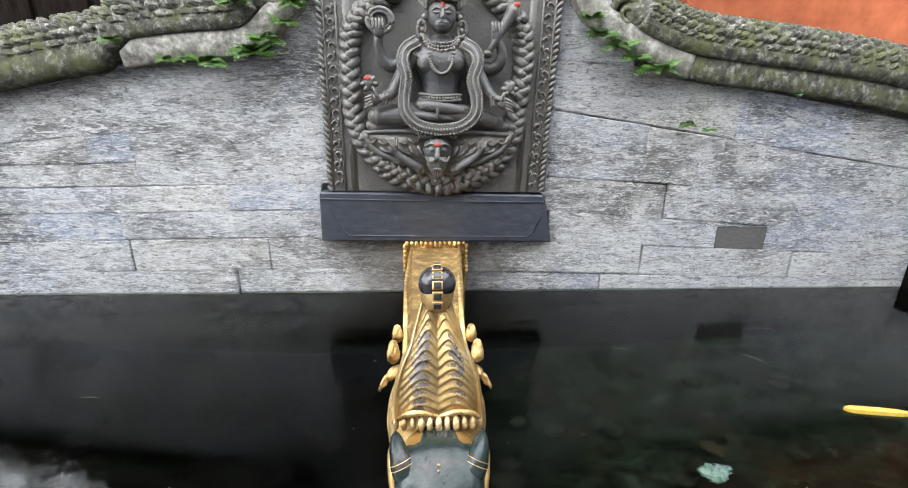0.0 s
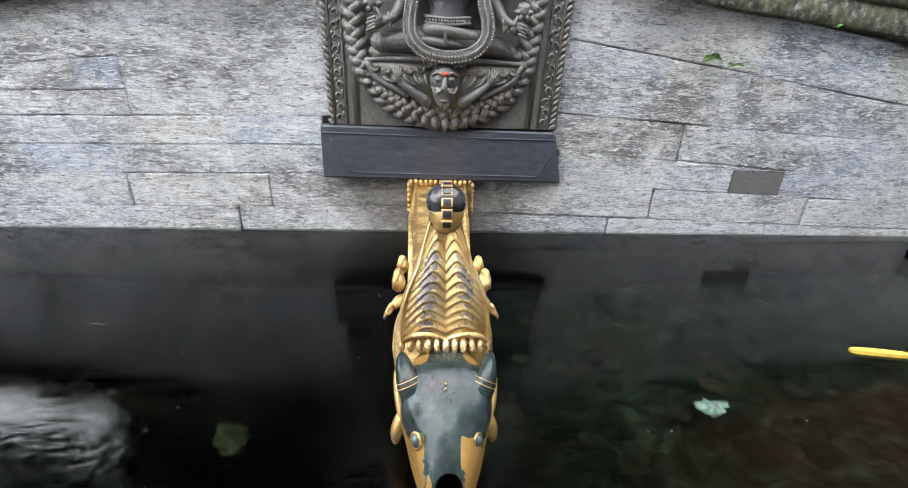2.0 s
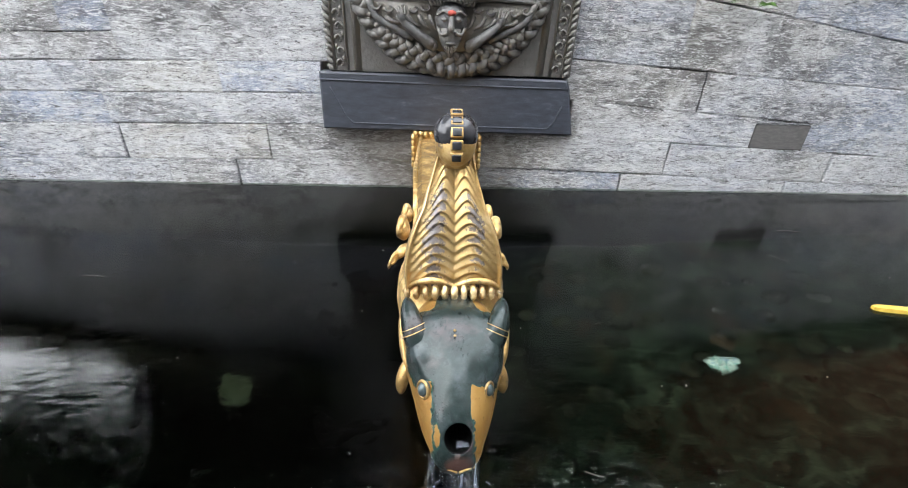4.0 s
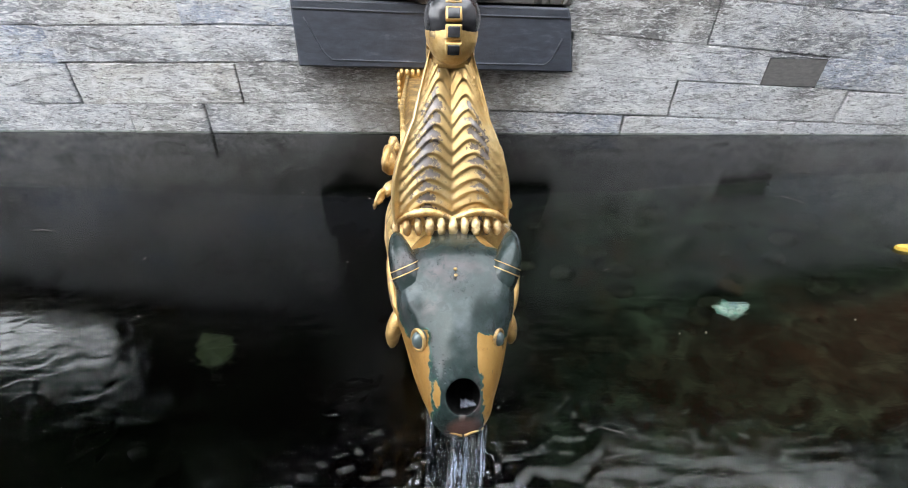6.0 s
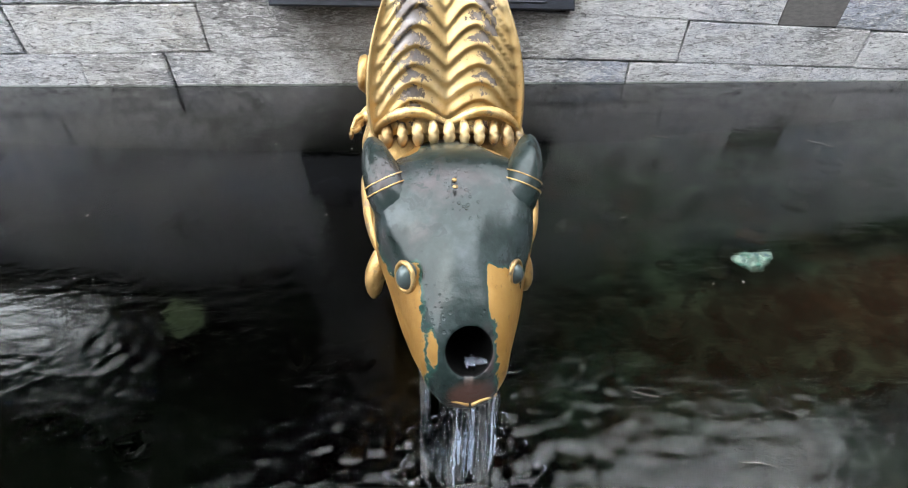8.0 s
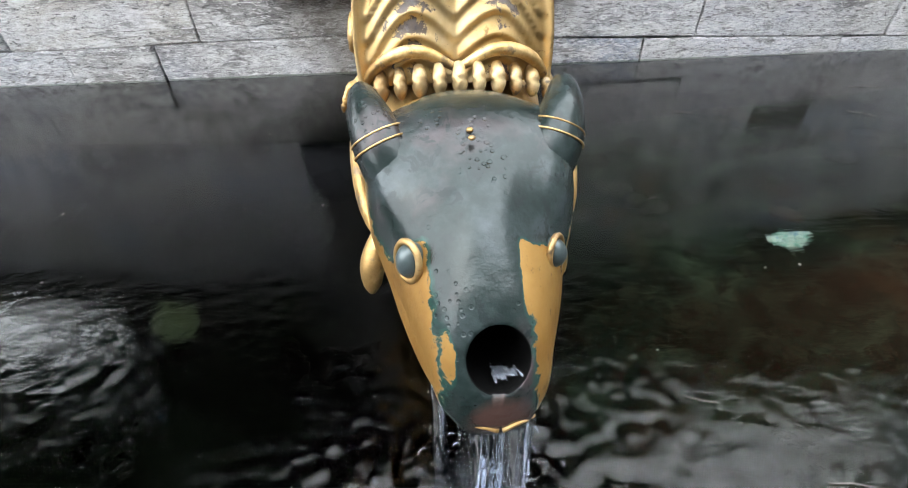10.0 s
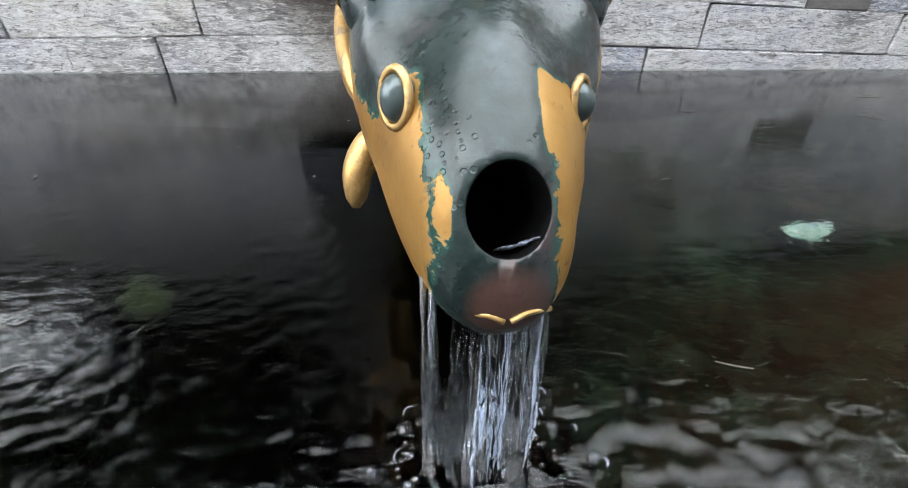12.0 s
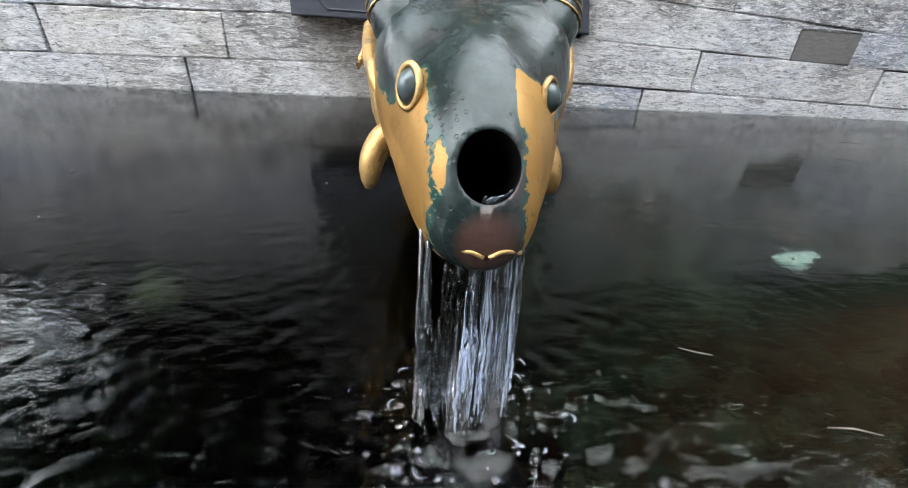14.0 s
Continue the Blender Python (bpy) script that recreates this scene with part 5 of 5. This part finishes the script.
        add_tube(bm, P, [0.008, 0.0095, 0.0105, 0.011, 0.0112, 0.0112, 0.011, 0.0105, 0.0098, 0.0088, 0.0072, 0.0030], 14, axis=(0, 1, 0))
        part("forefoot", bm, M_GOLD, s)
        # scroll curls and claws beside the body
        for y, z, r in ((-0.90, 0.262, 0.026), (-1.02, 0.285, 0.030)):
            bm = bmesh.new()
            pts, rad = [], []
            for k in range(22):
                a = k / 21 * 5.4 - 0.8
                rr = r * (1 - k / 30)
                pts.append((CX + sg * (0.085 + 0.012 * k / 21), y + rr * math.cos(a) * 0.8, z + rr * math.sin(a)))
                rad.append(0.0095 * (1 - k / 44))
            add_tube(bm, pts, rad, 8, axis=(1, 0, 0))
            add_ball(bm, (CX + sg * 0.088, y, z), (0.014, r * 0.6, r * 0.7), None, 12, 8)
            part("side_scroll", bm, M_GOLD, s)
        bm = bmesh.new()
        add_tube(bm, smooth_path([(CX + sg * 0.07, -0.99, 0.225), (CX + sg * 0.088, -1.01, 0.237), (CX + sg * 0.099, -1.028, 0.230)], 8), [0.014, 0.014, 0.013, 0.012, 0.011, 0.010, 0.009, 0.006], 10)
        for k in range(4):
            add_tube(bm, smooth_path([(CX + sg * (0.095 + k * 0.003), -1.020 - k * 0.004, 0.236 - k * 0.004), (CX + sg * (0.106 + k * 0.003), -1.032 - k * 0.002, 0.236 - k * 0.006), (CX + sg * (0.111 + k * 0.002), -1.038, 0.226 - k * 0.006)], 6), [0.005, 0.0055, 0.005, 0.004, 0.003, 0.0012], 7)
        part("claw", bm, M_GOLD, s)
    bm = bmesh.new()
    for dy, dz in ((0, 0), (-0.009, -0.001)):
        add_ball(bm, (CX - 0.002, -1.319 + dy, 0.2895 + dz), (0.0022, 0.0022, 0.0014), None, 8, 6)
    part("forehead_dot", bm, M_GOLD, head)


spout()


# ---------------------------------------------------------------- falling water, splash
def falling_water():
    f = thing("water_stream", "clear water falling from the spout mouth into the pool", "water stream", (0, 0, 0))
    rnd = random.Random(8)
    # thin curtain with streaks
    for a0, a1, r0 in ((-3.05, -2.62, 0.0315), (-1.95, -1.42, 0.0300), (-1.20, -0.72, 0.0308), (-0.38, -0.08, 0.0312)):
        NZ, NAA = 60, 22
        front, back = [], []
        for i in range(NZ):
            t = i / (NZ - 1)
            for j in range(NAA):
                a = a0 + (a1 - a0) * j / (NAA - 1)
                top = 0.147 + 0.020 * math.cos(a) ** 2
                z = top - (top + 0.002) * t
                r = r0 * (1 + 0.16 * t) + 0.0042 * noise.noise((a * 8, t * 1.3, 3.3)) + 0.0018 * noise.noise((a * 19, t * 2.2, 7.3))
                th = 0.0007 + 0.0042 * max(0, noise.noise((a * 11, t * 1.1, 11.0)))
                x, y = math.cos(a), math.sin(a)
                front.append((CX + x * (r + th), -1.387 + y * 0.52 * (r + th) - 0.006 * math.sqrt(t), z))
                back.append((CX + x * (r - th), -1.387 + y * 0.52 * (r - th) - 0.006 * math.sqrt(t), z))
        n = len(front)
        faces = []
        for i in range(NZ - 1):
            for j in range(NAA - 1):
                k = i * NAA + j
                faces.append((k, k + 1, k + NAA + 1, k + NAA))
                faces.append((n + k + 1, n + k, n + k + NAA, n + k + NAA + 1))
            for j in (0, NAA - 1):
                k = i * NAA + j
                faces.append((k, k + NAA, n + k + NAA, n + k))
        me = bpy.data.meshes.new("curtain")
        me.from_pydata(front + back, [], faces)
        for p in me.polygons:
            p.use_smooth = True
        me.materials.append(M_FALL)
        ob = new("curtain", me)
        ob.parent = f
        ob.visible_shadow = False
    # Every third strand is white: sky glints put into its colour.
    for k in range(60):
        white = k % 3 == 0
        a = rnd.uniform(-3.05, -0.1) if k % 3 else rnd.gauss(-1.25, 0.4)
        r = rnd.uniform(0.027, 0.034)
        bm = bmesh.new()
        z0, z1 = rnd.uniform(0.05, 0.155), rnd.uniform(-0.004, 0.045)
        if k % 5 == 0:
            z0 = rnd.uniform(0.14, 0.158)
        z1 = min(z1, z0 - 0.025)
        P = []
        for i in range(12):
            z = z0 - (z0 - z1) * i / 11
            t = min(1.0, max(0.0, (0.16 - z) / 0.16))
            rr = r * (1 + 0.16 * t)
            P.append((CX + rr * math.cos(a) + 0.0022 * noise.noise((k, i * 0.5, 0)), -1.387 + 0.52 * rr * math.sin(a) - 0.006 * math.sqrt(t), z))
        w = rnd.uniform(0.0005, 0.0013) if white else rnd.uniform(0.0008, 0.0026)
        add_tube(bm, P, [w * (0.3 + 0.7 * math.sin(math.pi * (0.08 + 0.84 * i / 11))) * (1 + 0.6 * noise.noise((k * 3.1, i * 1.1, 4))) for i in range(12)], 8)
        o = part("strand", bm, M_FOAM_GLINT if white else M_FALL, f, "strand of water with sky glints painted white" if white else "")
        o.visible_shadow = False
    # churned ring and bubbles where it lands
    bm = bmesh.new()
    for k in range(100):
        a = rnd.uniform(0, 2 * math.pi)
        r = rnd.gauss(0.048, 0.012)
        q = rnd.uniform(0.0006, 0.0022)
        add_ball(bm, (CX + r * math.cos(a) * 1.15, -1.402 + r * math.sin(a), 0.001), (q * rnd.uniform(0.8, 2.2), q * rnd.uniform(0.8, 1.4), q * 0.8), Matrix.Rotation(a, 4, "Z"), 8, 6)
    o = tagged(part("splash_ring", bm, M_FALL, f), kind="stuff")
    o.visible_shadow = False
    # foam licks round the landing
    bm = bmesh.new()
    for k in range(26):
        a = rnd.uniform(0, 2 * math.pi)
        r = abs(rnd.gauss(0.052, 0.016))
        ln = rnd.uniform(0.004, 0.014)
        c = Vector((CX + r * math.cos(a) * 1.1, -1.404 + r * math.sin(a), 0.0016))
        d = Vector((-math.sin(a), math.cos(a), 0))
        P = [c + d * (ln * (u - 0.5)) - Vector((math.cos(a), math.sin(a), 0)) * (ln * 0.35 * (u - 0.5) ** 2 * 4) for u in (0, 0.25, 0.5, 0.75, 1)]
        w = rnd.uniform(0.0003, 0.0008)
        add_tube(bm, P, [w * 0.3, w, w * 1.2, w * 0.9, w * 0.2], 7, flat=0.6)
    o = tagged(part("splash_foam", bm, M_FOAM_GLINT, f, "white foam where the stream lands"), kind="stuff")
    o.visible_shadow = False
    for k in range(14):
        a, r = rnd.uniform(0, 2 * math.pi), rnd.uniform(0.05, 0.20)
        q = rnd.uniform(0.002, 0.0065)
        bm = bmesh.new()
        add_ball(bm, (CX + r * math.cos(a), -1.46 + r * math.sin(a) * 0.7, 0.0), (q, q, q * 0.75), None, 14, 9)
        bmesh.ops.delete(bm, geom=[v for v in bm.verts if v.co.z < -0.001], context="VERTS")
        bmesh.ops.solidify(bm, geom=bm.faces[:], thickness=0.0003)
        o = part("bubble", bm, M_FALL, f)
        o.visible_shadow = False


falling_water()


# ---------------------------------------------------------------- things in the pool
def debris():
    rnd = random.Random(21)
    # crumpled foil packet on the floor
    m, nt, b = mat("printed_foil", 0.3, 0.1)
    g = nt.nodes.new("ShaderNodeNewGeometry")
    nt.links.new(ramp(nt, noise_tex(nt, coords(nt), 38, 3), [(0.36, (0.85, 0.88, 0.90)), (0.44, (0.10, 0.55, 0.48)), (0.48, (0.88, 0.90, 0.92)), (0.60, (0.90, 0.91, 0.93)), (0.64, (0.15, 0.35, 0.75)), (0.70, (0.90, 0.91, 0.94))]), b.inputs["Base Color"])
    bm = bmesh.new()
    bmesh.ops.create_grid(bm, x_segments=14, y_segments=10, size=1)
    for v in bm.verts:
        k = 0.035 * noise.noise((v.co.x * 2.3, v.co.y * 2.6, 3.0)) + 0.015 * noise.noise((v.co.x * 6, v.co.y * 6, 1.0))
        o = 1 + 0.5 * noise.noise((v.co.x * 1.6 + 4, v.co.y * 1.6, 7.0)) - 0.22 * abs(v.co.x * v.co.y)
        v.co = Vector((v.co.x * 0.043 * o + 0.008 * v.co.y, v.co.y * 0.031 * o, k * 1.1))
    bmesh.ops.solidify(bm, geom=bm.faces[:], thickness=0.004)
    ob = link("foil_packet", bm, m, None, "crumpled silver and green foil packet lying underwater", False)
    ob.matrix_world = pose(0.895, -0.755, -0.585, 24, 6, -20)
    tagged(ob, category="packet")
    # yellow strip
    bm = bmesh.new()
    add_loft(bm, [[(x, -0.011 * k, -0.003), (x, 0.011 * k, -0.003), (x, 0.009 * k, 0.005 + 0.003 * k), (x, -0.009 * k, 0.005 + 0.003 * k)] for x, k in ((-0.085, 0.5), (-0.07, 1.0), (0.0, 1.1), (0.05, 0.95), (0.075, 0.5), (0.092, 0.12))])
    ob = link("plastic_strip", bm, M_YELLOW, None, "faded yellow plastic strip floating on the pool", False)
    ob.matrix_world = pose(1.195, -0.9, 0.002, 0, 0, -10)
    tagged(ob, category="litter")
    # drowned wrapper and leaf
    for name, x, y, mt, sx, sy, label, cat in (("wrapper", 1.24, -0.69, M_DEBRIS, 0.07, 0.04, "dull grey wrapper drowned on the silt", "litter"), ("fallen_leaf", -0.66, -0.81, M_LEAFY, 0.06, 0.045, "broad yellow-green leaf lying underwater", "leaf"),
                                               ("wrapper", 0.95, -0.66, M_RUST, 0.045, 0.03, "brown drowned wrapper on the silt", "litter")):
        bm = bmesh.new()
        bmesh.ops.create_circle(bm, cap_ends=False, segments=18, radius=1)
        bmesh.ops.contextual_create(bm, geom=bm.edges[:])
        bmesh.ops.triangulate(bm, faces=bm.faces[:])
        bmesh.ops.subdivide_edges(bm, edges=bm.edges[:], cuts=2)
        for v in bm.verts:
            v.co = Vector((v.co.x * sx * (1 + 0.25 * noise.noise((v.co.x * 2, v.co.y * 2, sx * 40))), v.co.y * sy, 0.02 * noise.noise((v.co.x * 1.7, v.co.y * 1.7, 2.2)) + 0.01))
        bmesh.ops.solidify(bm, geom=bm.faces[:], thickness=0.003)
        ob = link(name, bm, mt, None, label, True)
        ob.matrix_world = pose(x, y, -0.60, 8, 5, rnd.uniform(0, 180))
        tagged(ob, category=cat)
    # stones and rotten leaves over the floor
    verts, faces = [], []
    for k in range(150):
        x, y = rnd.uniform(0.2, 2.0), rnd.uniform(-2.0, -0.1)
        r = rnd.uniform(0.012, 0.055)
        c = Vector((x, y, -0.63))
        n0 = len(verts)
        seg = 9
        h = r * rnd.uniform(0.15, 0.7)
        for lvl, sc in ((0, 1.0), (0.7, 0.8), (1.0, 0.35)):
            for i in range(seg):
                a = 2 * math.pi * i / seg
                rr = r * sc * (1 + 0.3 * noise.noise((k * 3.7, math.cos(a), math.sin(a))))
                verts.append(c + Vector((rr * math.cos(a), rr * 0.75 * math.sin(a), h * lvl)))
        for l in range(2):
            for i in range(seg):
                a, b2 = n0 + l * seg + i, n0 + l * seg + (i + 1) % seg
                faces.append((a, b2, b2 + seg, a + seg))
        faces.append(tuple(n0 + 2 * seg + i for i in range(seg)))
    me = bpy.data.meshes.new("basin_debris")
    me.from_pydata(verts, [], faces)
    for p in me.polygons:
        p.use_smooth = True
    me.materials.append(M_DEBRIS)
    tagged(new("basin_debris", me), label="stones and rotten leaves on the basin floor", category="debris", kind="stuff")
    # specks and bits floating on the surface
    for k in range(26):
        x, y = rnd.uniform(-1.1, 1.4), rnd.uniform(-1.35, -0.15)
        if abs(x - CX) < 0.16:
            continue
        bm = bmesh.new()
        q = rnd.uniform(0.001, 0.0022)
        add_loft(bm, [[(q * rnd.uniform(0.7, 1.3) * math.cos(a), q * math.sin(a), z) for a in [i * 1.047 for i in range(6)]] for z in (-0.0005, 0.0012)])
        o = link("floating_speck", bm, M_BAND, None, "tiny pale speck floating on the pool", False)
        o.matrix_world = pose(x, y, 0.0012, 0, 0, rnd.uniform(0, 180)) @ Matrix.Diagonal((rnd.uniform(0.8, 2.2), 1, 1, 1))
        tagged(o, category="litter", group="floating specks")
    for x, y, ln, rz in ((0.62, -0.55, 0.05, -20), (1.25, -0.42, 0.09, -8), (1.05, -0.62, 0.06, -50), (0.34, -0.95, 0.018, 15), (0.28, -1.42, 0.04, -12), (-0.98, -0.75, 0.06, -5), (0.2, -1.33, 0.03, 160), (1.45, -0.35, 0.05, 5)):
        bm = bmesh.new()
        add_tube(bm, [(-ln / 2, 0, 0), (0, ln * 0.05, 0.0006), (ln / 2, 0, 0)], [0.0005, 0.0008, 0.0004], 6)
        o = link("floating_straw", bm, M_BAND, None, "thin dry straw floating on the pool", True)
        o.matrix_world = pose(x, y, 0.0018, 0, 0, rz)
        tagged(o, category="litter", group="floating straws")


debris()


# ---------------------------------------------------------------- dressed stones of the wall
def stones():
    rnd = random.Random(11)
    made = []
    OPEN = (-1.172, -1.322, -0.89, 0.769, 1.545, 0.957, 1.71, 1.03)

    def stone(x0, x1, zl0, zl1, zr0, zr1, proud=0.0, material=None):
        """One block: left and right lower and upper edges may differ."""
        g = 0.0008
        if round(x1, 3) in OPEN and zl0 < 0.45:
            x1 -= 0.0065
        y = rnd.uniform(-0.001, 0.001) - proud
        j = [rnd.uniform(-0.003, 0.003) for _ in range(8)]
        bm = bmesh.new()
        A = [(x0 + g + j[0], zl0 + g), (x1 - g + j[1], zr0 + g), (x1 - g + j[2], zr1 - g), (x0 + g + j[3], zl1 - g)]
        c = 0.0034
        # rounded, slightly hollow face in a 5 x 3 net
        NX, NZ = 5, 4
        grid = []
        for b in range(NZ):
            row = []
            for a in range(NX):
                e = c * 1.4 / (x1 - x0)
                u, v = (0.0, e, 0.5, 1 - e, 1.0)[a], b / (NZ - 1)
                lo = Vector((A[0][0] + (A[1][0] - A[0][0]) * u, 0, A[0][1] + (A[1][1] - A[0][1]) * u))
                hi = Vector((A[3][0] + (A[2][0] - A[3][0]) * u, 0, A[3][1] + (A[2][1] - A[3][1]) * u))
                p = lo + (hi - lo) * v
                edge = a in (0, NX - 1) or b in (0, NZ - 1)
                p.y = y + (c * 0.9 if edge else rnd.uniform(-0.0015, 0.001))
                p.x += rnd.uniform(-0.002, 0.002) if edge else 0
                p.z += rnd.uniform(-0.0032, 0.0032) if edge else 0
                row.append(bm.verts.new(p))
            grid.append(row)
        # pull the inner net outwards to make a narrow worn edge
        for a in range(NX):
            grid[1][a].co.z = grid[0][a].co.z + c * 1.4
            grid[NZ - 2][a].co.z = grid[NZ - 1][a].co.z - c * 1.4
        for b in range(NZ - 1):
            for a in range(NX - 1):
                bm.faces.new((grid[b][a], grid[b][a + 1], grid[b + 1][a + 1], grid[b + 1][a]))
        loop = grid[0] + [r[-1] for r in grid[1:]] + grid[-1][-2::-1] + [r[0] for r in grid[-2:0:-1]]
        back = [bm.verts.new((v.co.x, 0.045, v.co.z)) for v in loop]
        for k in range(len(loop)):
            n = (k + 1) % len(loop)
            bm.faces.new((loop[k], back[k], back[n], loop[n]))
        me = bpy.data.meshes.new("stone")
        bmesh.ops.recalc_face_normals(bm, faces=bm.faces)
        bm.to_mesh(me)
        bm.free()
        me.materials.append(material or M_WALL)
        o = new("stone", me)
        o.parent = wall
        made.append(o)

    def course(joints, lo, hi):
        """lo and hi give the bed lines as functions of x."""
        for a, b in zip(joints, joints[1:]):
            stone(a, b, lo(a), hi(a), lo(b), hi(b))

    def flat(z):
        return lambda x: z

    def slope(x0, z0, x1, z1):
        return lambda x: z0 + (z1 - z0) * (x - x0) / (x1 - x0)

    far_l = [-4.0, -3.4, -2.9, -2.35]
    # below and at the water line
    low_l, low_r = flat(-0.03), flat(-0.03)
    t0 = slope(-2, 0.088, -0.5, 0.110)
    course([*far_l, -1.86, -1.172], low_l, t0)
    stone(-1.172, -0.890, -0.03, 0.102, -0.03, 0.106, 0.005)
    course([-0.890, -0.155], low_l, t0)
    r0 = slope(0.13, 0.090, 2.0, 0.040)
    course([0.128, 0.769], low_r, r0)
    course([0.769, 1.545, 1.98, 2.7, 3.4, 4.0], low_r, r0)
    # second course
    t1 = slope(-2, 0.228, -0.5, 0.258)
    course([*far_l, -1.9, -1.322, -0.742, -0.155], t0, t1)
    r1 = slope(0.13, 0.246, 2.0, 0.170)
    course([0.128, 0.957, 1.71, 2.2, 2.9, 4.0], r0, r1)
    # third course
    t2 = slope(-2, 0.345, -0.5, 0.376)
    course([*far_l, -2.0, -1.345, -0.50], t1, t2)
    r2 = slope(0.46, 0.380, 2.0, 0.275)
    course([0.5, 1.305], r1, r2)
    stone(1.305, 1.552, r1(1.305), r1(1.305) + 0.105, r1(1.552), r1(1.552) + 0.11, -0.002, M_PATCH)
    stone(1.305, 1.552, r1(1.305) + 0.105, r2(1.305), r1(1.552) + 0.11, r2(1.552))
    course([1.552, 2.04, 2.8, 4.0], r1, r2)
    # fourth course
    t3 = slope(-2, 0.455, -0.46, 0.492)
    course([*far_l, -1.95, -1.350, -0.887, -0.497], t2, t3)
    r3 = slope(0.46, 0.530, 2.0, 0.445)
    course([0.453, 1.030, 1.66, 2.3, 3.0, 4.0], r2, r3)
    # left upper work: one large bluish stone beside the stele, smaller ones beyond
    u1, u2 = slope(-2, 0.545, -1.2, 0.570), slope(-2, 0.605, -1.23, 0.692)
    course([*far_l, -1.9, -1.475, -1.235], t3, u1)
    course([*far_l, -2.0, -1.410, -1.235], u1, u2)
    top_l = slope(-4.0, 0.42, -1.235, 0.93)
    course([*far_l, -1.85, -1.235], u2, top_l)
    stone(-1.235, -0.462, t3(-1.235), 0.945, t3(-0.462), 0.975)
    stone(-0.95, -0.458, 0.962, 1.03, 0.975, 1.45)
    # right upper work
    r4 = slope(0.65, 0.785, 1.7, 0.640)
    course([0.468, 0.905, 1.46, 2.1, 2.9, 4.0], r3, r4)
    top_r = slope(0.6, 1.02, 4.0, 0.50)
    course([0.85, 1.30, 1.83, 2.5, 4.0], r4, top_r)
    stone(0.475, 0.85, r4(0.475), 1.0, r4(0.85), 0.985)
    stone(0.482, 0.80, 1.0, 1.45, 0.985, 1.08)


stones()
